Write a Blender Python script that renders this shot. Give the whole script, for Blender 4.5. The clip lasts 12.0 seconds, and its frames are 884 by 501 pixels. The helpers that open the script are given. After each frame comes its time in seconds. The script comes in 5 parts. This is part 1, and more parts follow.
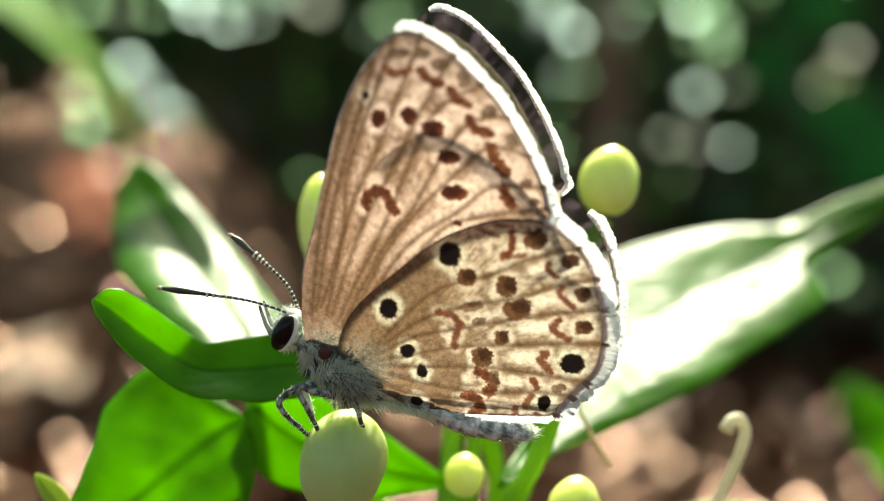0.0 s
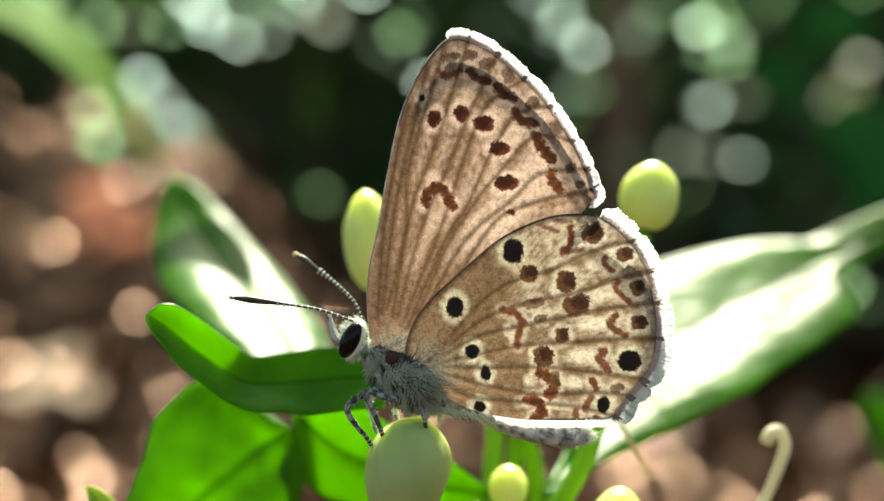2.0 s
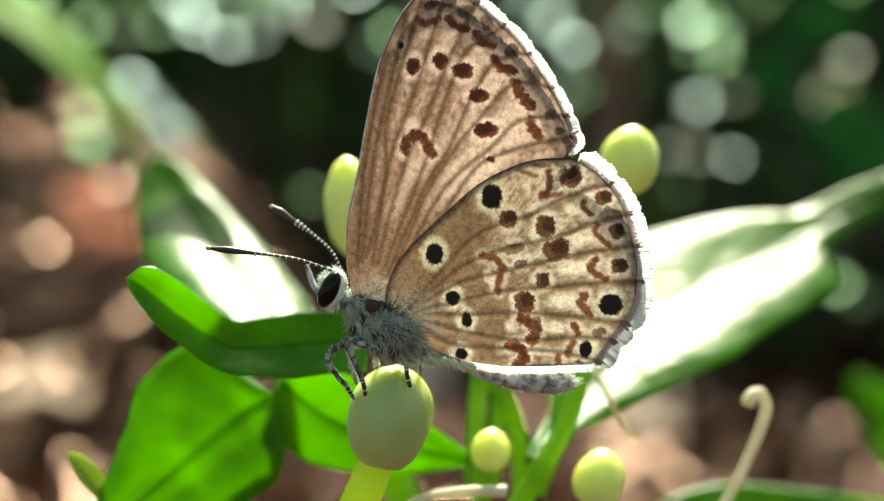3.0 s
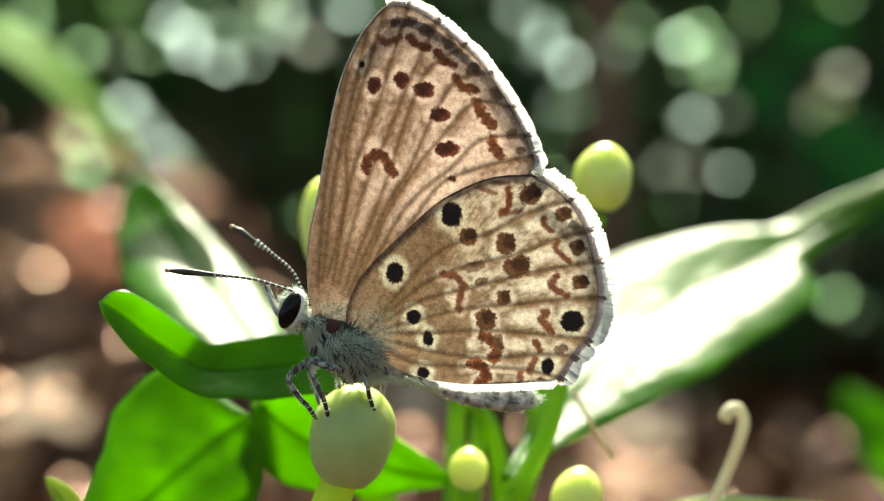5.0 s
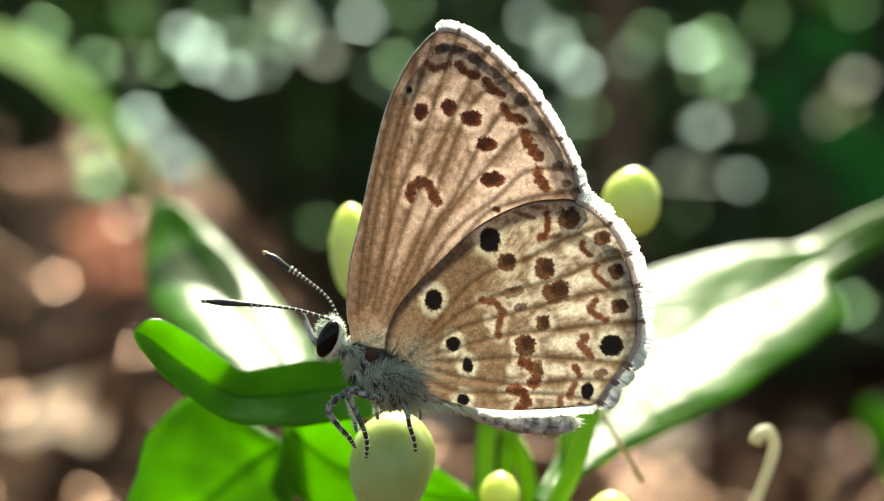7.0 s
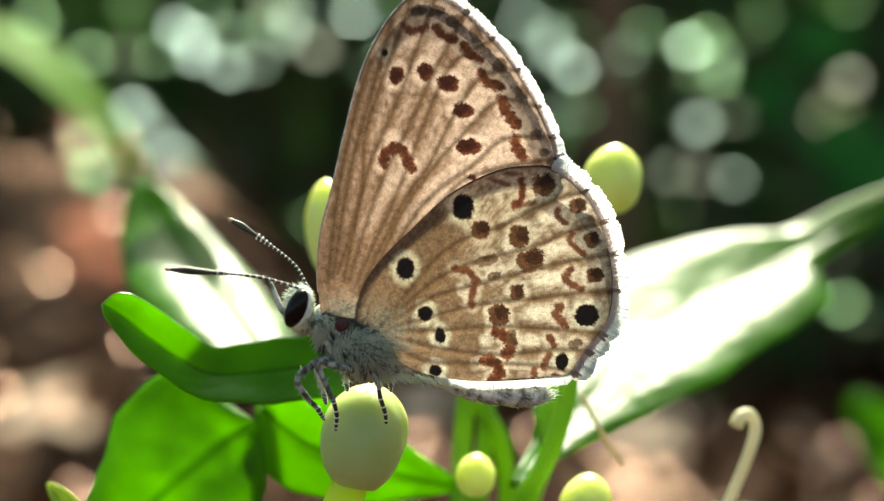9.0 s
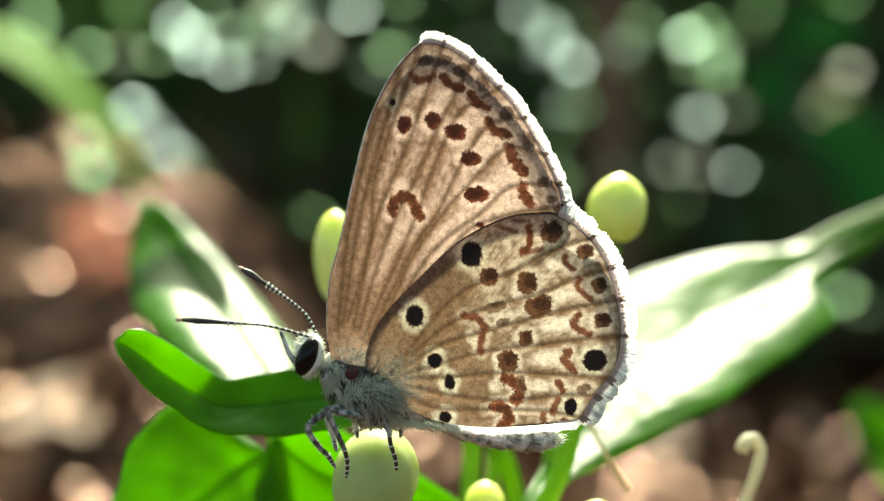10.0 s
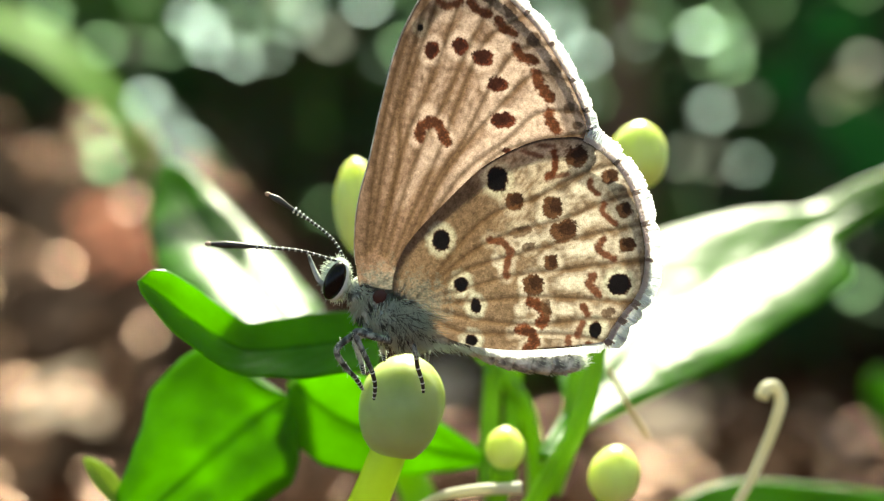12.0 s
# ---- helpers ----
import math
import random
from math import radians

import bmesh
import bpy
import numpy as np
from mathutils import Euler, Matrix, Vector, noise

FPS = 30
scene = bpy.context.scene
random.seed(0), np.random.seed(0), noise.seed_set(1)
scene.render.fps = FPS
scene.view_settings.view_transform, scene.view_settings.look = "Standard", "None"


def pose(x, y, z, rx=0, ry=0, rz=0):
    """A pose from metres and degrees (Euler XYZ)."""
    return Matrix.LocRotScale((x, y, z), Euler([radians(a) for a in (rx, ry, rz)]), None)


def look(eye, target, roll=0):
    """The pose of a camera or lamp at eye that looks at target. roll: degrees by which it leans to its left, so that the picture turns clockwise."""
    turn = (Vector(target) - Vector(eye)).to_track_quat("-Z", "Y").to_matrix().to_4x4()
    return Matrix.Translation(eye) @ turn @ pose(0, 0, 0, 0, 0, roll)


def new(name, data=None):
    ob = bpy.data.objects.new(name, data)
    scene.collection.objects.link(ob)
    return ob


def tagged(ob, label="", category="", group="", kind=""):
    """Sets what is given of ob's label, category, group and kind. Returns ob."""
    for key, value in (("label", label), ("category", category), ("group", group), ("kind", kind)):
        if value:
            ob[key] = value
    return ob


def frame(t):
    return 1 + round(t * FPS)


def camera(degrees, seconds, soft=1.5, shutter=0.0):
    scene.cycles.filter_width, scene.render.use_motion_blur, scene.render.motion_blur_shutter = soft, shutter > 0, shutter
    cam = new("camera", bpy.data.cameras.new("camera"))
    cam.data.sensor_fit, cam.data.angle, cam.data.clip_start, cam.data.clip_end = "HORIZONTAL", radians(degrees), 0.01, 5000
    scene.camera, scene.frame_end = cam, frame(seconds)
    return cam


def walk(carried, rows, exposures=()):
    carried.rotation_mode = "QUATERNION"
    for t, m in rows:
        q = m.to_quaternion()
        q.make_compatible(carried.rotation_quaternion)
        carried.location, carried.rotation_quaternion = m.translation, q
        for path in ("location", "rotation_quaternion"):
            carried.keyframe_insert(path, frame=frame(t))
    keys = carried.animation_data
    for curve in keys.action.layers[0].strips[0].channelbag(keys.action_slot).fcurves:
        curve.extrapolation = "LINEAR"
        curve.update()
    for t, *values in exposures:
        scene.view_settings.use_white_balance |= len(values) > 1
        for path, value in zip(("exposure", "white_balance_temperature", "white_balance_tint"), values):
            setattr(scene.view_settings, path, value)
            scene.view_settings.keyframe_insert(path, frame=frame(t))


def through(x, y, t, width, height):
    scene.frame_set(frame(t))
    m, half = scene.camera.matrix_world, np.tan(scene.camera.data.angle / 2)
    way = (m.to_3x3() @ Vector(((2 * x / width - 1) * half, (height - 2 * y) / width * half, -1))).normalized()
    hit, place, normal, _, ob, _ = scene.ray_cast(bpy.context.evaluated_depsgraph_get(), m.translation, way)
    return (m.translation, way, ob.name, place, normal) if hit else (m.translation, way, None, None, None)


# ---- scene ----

# A small butterfly on a flower bud of a shrub, filmed from a hand's width away.
# Lengths of the small things are in millimetres (mm() turns them into metres).

# ---- camera ----
LENS = 38.0
cam = camera(LENS, 12.0, soft=1.2)
cam.data.dof.use_dof = True
cam.data.dof.focus_distance = 0.0545
cam.data.dof.aperture_fstop = 23.0
PATH = [
    (0, pose(0.0004, -0.05424, 0.20099, 88.908, -1.136, -0.269)),
    (0.5, pose(0.00097, -0.05371, 0.20088, 88.807, -1.003, -0.444)),
    (1, pose(0.00087, -0.05359, 0.20162, 89.188, -0.806, -0.151)),
    (1.5, pose(-0.00072, -0.05425, 0.2003, 88.679, -0.605, 0.183)),
    (2, pose(-0.00119, -0.05526, 0.201, 89.544, -0.941, 0.212)),
    (2.5, pose(-0.00084, -0.0554, 0.19993, 89.551, -0.806, 0.019)),
    (4.5, pose(-0.0004, -0.05565, 0.19874, 90.121, 0.263, -0.254)),
    (5, pose(0.00048, -0.05555, 0.19923, 90.469, 0.318, -0.256)),
    (5.5, pose(-0.00044, -0.05571, 0.199, 90.698, 0.156, -0.126)),
    (6, pose(0.0009, -0.0559, 0.19909, 90.527, 0.482, -0.285)),
    (6.5, pose(0.00039, -0.05552, 0.19956, 90.758, 0.685, -0.134)),
    (7, pose(-0.00037, -0.05579, 0.20007, 90.838, 0.644, 0.299)),
    (9, pose(0.0004, -0.0546, 0.19911, 90.698, 0.173, -0.013)),
    (9.5, pose(0.0006, -0.05482, 0.20001, 90.048, 0.249, -0.517)),
    (10, pose(9e-05, -0.05535, 0.20091, 90.399, 0.678, 0.024)),
    (10.5, pose(-0.0005, -0.05467, 0.20044, 90.046, 0.246, 0.328)),
    (11, pose(0, -0.05449, 0.20045, 90.218, 0.352, 0.28)),
    (11.5, pose(-0.00029, -0.05501, 0.20016, 90.312, 0.428, 0.67)),
    (12, pose(-0.00036, -0.0555, 0.19852, 90.192, 0.625, 0.558)),
]
walk(cam, PATH, exposures=[(0.0, 1.55, 6850, 2.5), (4.5, 1.58, 6850, 2.5), (9.5, 1.6, 6850, 1.5), (10.2, 1.71, 6850, 0.2), (12.0, 1.73, 6850, -0.8)])

# ---- light ----
SUN_WAY = Vector((0.06, 0.6, 0.79)).normalized()
world = bpy.data.worlds.new("world")
scene.world = world
world.use_nodes = True
sky = world.node_tree.nodes.new("ShaderNodeTexSky")
sky.sky_type = "NISHITA"
sky.sun_disc = False
sky.sun_elevation = math.asin(SUN_WAY.z)
sky.sun_rotation = math.atan2(SUN_WAY.x, SUN_WAY.y)
sky.air_density = 0.8
sky.dust_density = 3.0
sky.ozone_density = 0.6
back = world.node_tree.nodes["Background"]
back.inputs["Strength"].default_value = 0.085
world.node_tree.links.new(sky.outputs["Color"], back.inputs["Color"])
sun = new("sun", bpy.data.lights.new("sun", "SUN"))
sun.data.energy = 5.0
sun.data.angle = radians(0.5)
sun.data.color = (0.975, 0.94, 0.765)
sun.matrix_world = look(SUN_WAY * 5, (0, 0, 0))


# ---- small tools ----
def mm(*p):
    p = p[0] if len(p) == 1 else p
    return Vector(p) * 0.001


def spline(pts, n, closed=False):
    """Catmull-Rom through pts, n steps a stretch."""
    pts = [np.array(p, float) for p in pts]
    k = len(pts)
    out = []
    for i in range(k if closed else k - 1):
        a, b, c, d = [pts[j % k] if closed else pts[min(max(j, 0), k - 1)] for j in (i - 1, i, i + 1, i + 2)]
        for s in range(n):
            t = s / n
            out.append(0.5 * (2 * b + (c - a) * t + (2 * a - 5 * b + 4 * c - d) * t * t + (3 * b - a - 3 * c + d) * t ** 3))
    if not closed:
        out.append(pts[-1])
    return np.array(out)


def mesh(name, verts, faces, material, smooth=True):
    me = bpy.data.meshes.new(name)
    me.from_pydata([tuple(v) for v in verts], [], faces)
    me.materials.append(material)
    if smooth:
        me.polygons.foreach_set("use_smooth", [True] * len(me.polygons))
    me.update()
    return me


def part(name, me, parent, label="", place=None):
    ob = new(name, me)
    ob.parent = parent
    if place is not None:
        ob.matrix_basis = place
    if label:
        ob["label"] = label
    return ob


def thing(name, label, category, place=None, me=None, group="", kind=""):
    ob = new(name, me)
    if place is not None:
        ob.matrix_basis = place
    return tagged(ob, label, category, group, kind)


def joined(*pieces):
    """Verts and faces of several pieces put together."""
    verts, faces = [], []
    for v, f in pieces:
        n = len(verts)
        verts += [tuple(p) for p in v]
        faces += [tuple(i + n for i in q) for q in f]
    return verts, faces


def tube(path, radii, sides=10, caps=True):
    """A tube along points in millimetres; verts in metres."""
    path = [Vector(p) for p in path]
    verts, faces = [], []
    ref = Vector((0.31, 0.87, 0.4))
    for i, p in enumerate(path):
        t = (path[min(i + 1, len(path) - 1)] - path[max(i - 1, 0)]).normalized()
        a = t.cross(ref).normalized()
        b = t.cross(a)
        r = radii[i] if hasattr(radii, "__len__") else radii
        for s in range(sides):
            w = 2 * math.pi * s / sides
            verts.append(mm(p + (a * math.cos(w) + b * math.sin(w)) * r))
    for i in range(len(path) - 1):
        for s in range(sides):
            u = (s + 1) % sides
            faces.append((i * sides + s, i * sides + u, (i + 1) * sides + u, (i + 1) * sides + s))
    if caps:
        faces.append(tuple(range(sides))[::-1])
        faces.append(tuple((len(path) - 1) * sides + s for s in range(sides)))
    return verts, faces


def hairs(roots, ways, lengths, radii, rng, bend=0.25):
    """Thin tapering three-sided hairs, in millimetres; verts in metres."""
    verts, faces = [], []
    for p, w, l, r in zip(roots, ways, lengths, radii):
        w = Vector(w).normalized()
        a = w.orthogonal().normalized()
        b = w.cross(a)
        off = Vector(rng.normal(0, bend, 3)) * l
        n = len(verts)
        mid = Vector(p) + w * l * 0.5 + off * 0.2
        tip = Vector(p) + w * l + off * 0.6
        for c, q in ((Vector(p), r), (mid, r * 0.8)):
            for k in range(3):
                g = 2 * math.pi * k / 3
                verts.append(mm(c + (a * math.cos(g) + b * math.sin(g)) * q))
        verts.append(mm(tip))
        for k in range(3):
            u = (k + 1) % 3
            faces.append((n + k, n + u, n + 3 + u, n + 3 + k))
            faces.append((n + 3 + k, n + 3 + u, n + 6))
    return verts, faces


def ellipsoid(centre, radii, turn=(0, 0, 0), rows=16, cols=24, lumps=0.0, rng=None):
    m = Euler([radians(a) for a in turn]).to_matrix()
    verts, faces = [], []
    for i in range(rows + 1):
        for j in range(cols):
            f, g = math.pi * i / rows, 2 * math.pi * j / cols
            p = Vector((math.cos(f), math.sin(f) * math.cos(g), math.sin(f) * math.sin(g)))
            k = 1 + (lumps * noise.noise(p * 3.1 + Vector(centre)) if lumps else 0)
            verts.append(mm(Vector(centre) + m @ Vector((p.x * radii[0], p.y * radii[1], p.z * radii[2])) * k))
    for i in range(rows):
        for j in range(cols):
            u = (j + 1) % cols
            faces.append((i * cols + j, i * cols + u, (i + 1) * cols + u, (i + 1) * cols + j))
    return verts, faces


# ---- materials ----
class Nodes:
    """A material under construction."""

    def __init__(self, name):
        self.mat = bpy.data.materials.new(name)
        self.mat.use_nodes = True
        self.tree = self.mat.node_tree
        self.tree.nodes.clear()
        self.out = self.add("ShaderNodeOutputMaterial")

    def add(self, kind, **values):
        node = self.tree.nodes.new(kind)
        for key, value in values.items():
            node.inputs[key.replace("_", " ")].default_value = value
        return node

    def link(self, a, b):
        self.tree.links.new(a, b)

    def coords(self, scale):
        tex = self.add("ShaderNodeTexCoord")
        m = self.add("ShaderNodeMapping")
        m.inputs["Scale"].default_value = (scale, scale, scale)
        self.link(tex.outputs["Object"], m.inputs["Vector"])
        return m.outputs["Vector"]

    def grain(self, scale, detail=4.0, vector=None):
        n = self.add("ShaderNodeTexNoise", Detail=detail)
        n.inputs["Scale"].default_value = 1.0
        self.link(vector or self.coords(scale), n.inputs["Vector"])
        return n.outputs["Fac"]

    def ramp(self, fac, stops):
        r = self.add("ShaderNodeValToRGB")
        e = r.color_ramp.elements
        while len(e) < len(stops):
            e.new(0.5)
        for el, (p, c) in zip(e, stops):
            el.position = p
            el.color = (*c, 1)
        self.link(fac, r.inputs["Fac"])
        return r.outputs["Color"]

    def mixed(self, a, b, fac, mode="MIX"):
        m = self.tree.nodes.new("ShaderNodeMix")
        m.data_type = "RGBA"
        m.blend_type = mode
        for value, slot in ((fac, 0), (a, 6), (b, 7)):
            if hasattr(value, "node"):
                self.link(value, m.inputs[slot])
            elif slot:
                m.inputs[slot].default_value = (*value, 1)
            else:
                m.inputs[slot].default_value = value
        return m.outputs[2]

    def bump(self, height, strength, distance):
        b = self.add("ShaderNodeBump", Strength=strength, Distance=distance)
        self.link(height, b.inputs["Height"])
        return b.outputs["Normal"]

    def surface(self, colour, roughness=0.5, normal=None, through=0.0, through_colour=None, specular=0.5, sheen=0.0, skin=0.0):
        p = self.add("ShaderNodeBsdfPrincipled", Roughness=roughness)
        p.inputs["Specular IOR Level"].default_value = specular
        p.inputs["Sheen Weight"].default_value = sheen
        if hasattr(colour, "node"):
            self.link(colour, p.inputs["Base Color"])
        else:
            p.inputs["Base Color"].default_value = (*colour, 1)
        if normal is not None:
            self.link(normal, p.inputs["Normal"])
        end = p.outputs[0]
        if through:
            t = self.add("ShaderNodeBsdfTranslucent")
            c = through_colour if through_colour is not None else colour
            if hasattr(c, "node"):
                self.link(c, t.inputs["Color"])
            else:
                t.inputs["Color"].default_value = (*c, 1)
            if normal is not None:
                self.link(normal, t.inputs["Normal"])
            m = self.add("ShaderNodeMixShader", Fac=through)
            self.link(p.outputs[0], m.inputs[1])
            self.link(t.outputs[0], m.inputs[2])
            end = m.outputs[0]
        if skin:
            # waxy skin over the soft body
            g = self.add("ShaderNodeBsdfGlossy", Roughness=skin)
            f = self.add("ShaderNodeFresnel", IOR=1.165)
            m = self.add("ShaderNodeMixShader")
            if normal is not None:
                self.link(normal, g.inputs["Normal"])
                self.link(normal, f.inputs["Normal"])
            self.link(f.outputs[0], m.inputs[0])
            self.link(end, m.inputs[1])
            self.link(g.outputs[0], m.inputs[2])
            end = m.outputs[0]
        self.link(end, self.out.inputs["Surface"])
        return self.mat


def leaf_material(name, upper, lower, glow, rough=0.38, through=0.5, specular=0.7, skin=0.0):
    n = Nodes(name)
    attr = n.add("ShaderNodeAttribute")
    attr.attribute_name = "along"
    sep = n.add("ShaderNodeSeparateXYZ")
    n.link(attr.outputs["Vector"], sep.inputs[0])
    # side veins run from the midrib towards the tip
    side = n.add("ShaderNodeMath")
    side.operation = "ABSOLUTE"
    n.link(sep.outputs["Y"], side.inputs[0])
    lean = n.add("ShaderNodeMath")
    lean.operation = "MULTIPLY_ADD"
    lean.inputs[1].default_value = -0.32
    n.link(side.outputs[0], lean.inputs[0])
    n.link(sep.outputs["X"], lean.inputs[2])
    wave = n.add("ShaderNodeMath")
    wave.operation = "MULTIPLY"
    wave.inputs[1].default_value = 55.0
    n.link(lean.outputs[0], wave.inputs[0])
    sine = n.add("ShaderNodeMath")
    sine.operation = "SINE"
    n.link(wave.outputs[0], sine.inputs[0])
    blotch = n.grain(260, 3)
    cells = n.grain(2600, 2)
    rib = n.ramp(side.outputs[0], [(0.02, (0.6, 0.64, 0.6)), (0.1, (1.0, 1.0, 1.0))])
    colour = n.mixed(n.ramp(blotch, [(0.3, lower), (0.7, upper)]), rib, 1.0, "MULTIPLY")
    shine = n.mixed(n.ramp(blotch, [(0.3, tuple(c * 0.62 for c in glow)), (0.7, glow)]), rib, 1.0, "MULTIPLY")
    add = n.add("ShaderNodeMath")
    add.operation = "MULTIPLY_ADD"
    add.inputs[1].default_value = 0.35
    n.link(sine.outputs[0], add.inputs[0])
    n.link(cells, add.inputs[2])
    fine = n.add("ShaderNodeBump", Strength=0.16, Distance=0.00012)
    n.link(add.outputs[0], fine.inputs["Height"])
    n.link(n.bump(n.grain(300, 2), 0.22, 0.0011), fine.inputs["Normal"])
    normal = fine.outputs["Normal"]
    return n.surface(colour, rough, normal, through, shine, 0.0 if skin else specular, 0.0, skin)


M_LEAF = leaf_material("leaf_green", (0.055, 0.165, 0.014), (0.038, 0.12, 0.01), (0.42, 0.86, 0.03), 0.42, 0.62, 0.5, 0.38)
M_SHOOT = leaf_material("shoot_green", (0.36, 0.48, 0.05), (0.3, 0.42, 0.04), (0.75, 0.92, 0.12), 0.45)
M_STALK = Nodes("stalk_green")
M_STALK = M_STALK.surface(M_STALK.ramp(M_STALK.grain(500), [(0.3, (0.1, 0.24, 0.015)), (0.7, (0.18, 0.34, 0.03))]), 0.45,
                          M_STALK.bump(M_STALK.grain(3000), 0.2, 0.0001), 0.42, (0.46, 0.76, 0.05))
M_BUD = Nodes("bud_pale")
M_BUD = M_BUD.surface(M_BUD.ramp(M_BUD.grain(300), [(0.3, (0.42, 0.5, 0.17)), (0.7, (0.53, 0.6, 0.26))]), 0.42,
                      M_BUD.bump(M_BUD.grain(900), 0.3, 0.0002))
M_BUD_GREEN = Nodes("bud_green")
M_BUD_GREEN = M_BUD_GREEN.surface(M_BUD_GREEN.ramp(M_BUD_GREEN.grain(300), [(0.3, (0.62, 0.7, 0.19)), (0.7, (0.77, 0.83, 0.33))]), 0.32,
                                  M_BUD_GREEN.bump(M_BUD_GREEN.grain(1800), 0.12, 0.0001))
for _flesh in (M_BUD, M_BUD_GREEN):
    for _node in _flesh.node_tree.nodes:
        if _node.type == "BSDF_PRINCIPLED":
            _node.inputs["Subsurface Weight"].default_value = 1.0
            _node.inputs["Subsurface Radius"].default_value = (1.0, 1.0, 0.45)
            _node.inputs["Subsurface Scale"].default_value = 0.0018
M_PEDICEL = Nodes("pedicel")
M_PEDICEL = M_PEDICEL.surface(M_PEDICEL.ramp(M_PEDICEL.grain(500), [(0.3, (0.42, 0.55, 0.06)), (0.7, (0.56, 0.68, 0.12))]), 0.4, M_PEDICEL.bump(M_PEDICEL.grain(2500), 0.2, 0.0001), 0.5, (0.8, 0.95, 0.15))
M_STYLE = Nodes("dry_style")
M_STYLE = M_STYLE.surface(M_STYLE.ramp(M_STYLE.grain(700), [(0.3, (0.6, 0.56, 0.42)), (0.7, (0.82, 0.8, 0.7))]), 0.5, None, 0.4, (0.8, 0.75, 0.55))
M_THREAD = Nodes("dry_thread")
M_THREAD = M_THREAD.surface(M_THREAD.ramp(M_THREAD.grain(700), [(0.3, (0.6, 0.4, 0.2)), (0.7, (0.8, 0.6, 0.36))]), 0.6)


def wing_material(name, through, gloss, clear=False):
    n = Nodes(name)
    attr = n.add("ShaderNodeAttribute")
    attr.attribute_name = "pattern"
    scales = n.grain(15000, 2)
    patchy = n.ramp(n.grain(3800, 3), [(0.34, (0.66, 0.64, 0.61)), (0.5, (0.94, 0.93, 0.92)), (0.66, (1.08, 1.08, 1.07))])
    base = n.mixed(attr.outputs["Color"], patchy, 1.0, "MULTIPLY")
    colour = n.mixed(base, n.ramp(scales, [(0.34, (0.72, 0.7, 0.68)), (0.5, (0.9, 0.89, 0.87)), (0.66, (1.0, 1.0, 1.0)), (0.76, (1.4, 1.38, 1.32))]), 1.0, "MULTIPLY")
    made = n.surface(colour, gloss, n.bump(scales, 0.5, 0.00005), through, n.mixed(colour, (1.03, 0.985, 0.93), 1.0, "MULTIPLY"), 0.3, 0.15)
    if clear:
        # share of the sheet made clear, so overlapping wings shade each other less
        skin = n.add("ShaderNodeAttribute")
        skin.attribute_name = "clear_share"
        glass = n.add("ShaderNodeBsdfTransparent")
        glass.inputs["Color"].default_value = (0.97, 0.94, 0.9, 1)
        m = n.add("ShaderNodeMixShader")
        n.link(skin.outputs["Fac"], m.inputs[0])
        n.link(n.out.inputs["Surface"].links[0].from_socket, m.inputs[1])
        n.link(glass.outputs[0], m.inputs[2])
        n.link(m.outputs[0], n.out.inputs["Surface"])
    return made


M_WING = wing_material("wing_underside", 0.5, 0.5, True)
M_WING_UPPER = wing_material("wing_upperside", 0.7, 0.5, True)
M_FRINGE = Nodes("wing_fringe")
M_FRINGE = M_FRINGE.surface(M_FRINGE.ramp(M_FRINGE.grain(1500), [(0.35, (0.8, 0.81, 0.83)), (0.6, (0.9, 0.91, 0.93))]), 0.6, None, 0.82, (0.96, 0.97, 0.98))
M_COSTA = Nodes("costa")
M_COSTA = M_COSTA.surface(M_COSTA.ramp(M_COSTA.grain(2500), [(0.4, (0.45, 0.4, 0.34)), (0.6, (0.85, 0.82, 0.78))]), 0.6)
M_FRINGE_ROSY = Nodes("wing_fringe_rosy")
M_FRINGE_ROSY = M_FRINGE_ROSY.surface(M_FRINGE_ROSY.ramp(M_FRINGE_ROSY.grain(1500), [(0.3, (0.66, 0.58, 0.57)), (0.6, (0.82, 0.75, 0.74))]), 0.6, None, 0.7, (0.86, 0.78, 0.76))
M_FRINGE_DUSK = Nodes("wing_fringe_dusky")
M_FRINGE_DUSK = M_FRINGE_DUSK.surface(M_FRINGE_DUSK.ramp(M_FRINGE_DUSK.grain(1500), [(0.3, (0.3, 0.21, 0.18)), (0.6, (0.5, 0.4, 0.36))]), 0.6, None, 0.6, (0.5, 0.38, 0.33))
M_BODY = Nodes("body_scales")
M_BODY = M_BODY.surface(M_BODY.ramp(M_BODY.grain(1800, 5), [(0.38, (0.1, 0.11, 0.1)), (0.49, (0.5, 0.54, 0.48)), (0.62, (0.86, 0.9, 0.82))]), 0.7,
                        M_BODY.bump(M_BODY.grain(5000), 0.8, 0.0001))
M_ABDOMEN = Nodes("abdomen_scales")
M_ABDOMEN = M_ABDOMEN.surface(M_ABDOMEN.ramp(M_ABDOMEN.grain(2200, 5), [(0.36, (0.16, 0.165, 0.16)), (0.48, (0.42, 0.43, 0.41)), (0.62, (0.8, 0.8, 0.77))]), 0.7,
                              M_ABDOMEN.bump(M_ABDOMEN.grain(3000), 0.9, 0.0002))
M_FUR = Nodes("fur")
M_FUR = M_FUR.surface(M_FUR.ramp(M_FUR.grain(900), [(0.35, (0.6, 0.67, 0.57)), (0.6, (0.88, 0.93, 0.83))]), 0.6, None, 0.5, (0.93, 0.96, 0.9))
M_FUR_DARK = Nodes("fur_dark")
M_FUR_DARK = M_FUR_DARK.surface(M_FUR_DARK.ramp(M_FUR_DARK.grain(900), [(0.35, (0.04, 0.045, 0.038)), (0.65, (0.22, 0.25, 0.2))]), 0.6)
M_EYE = Nodes("eye")
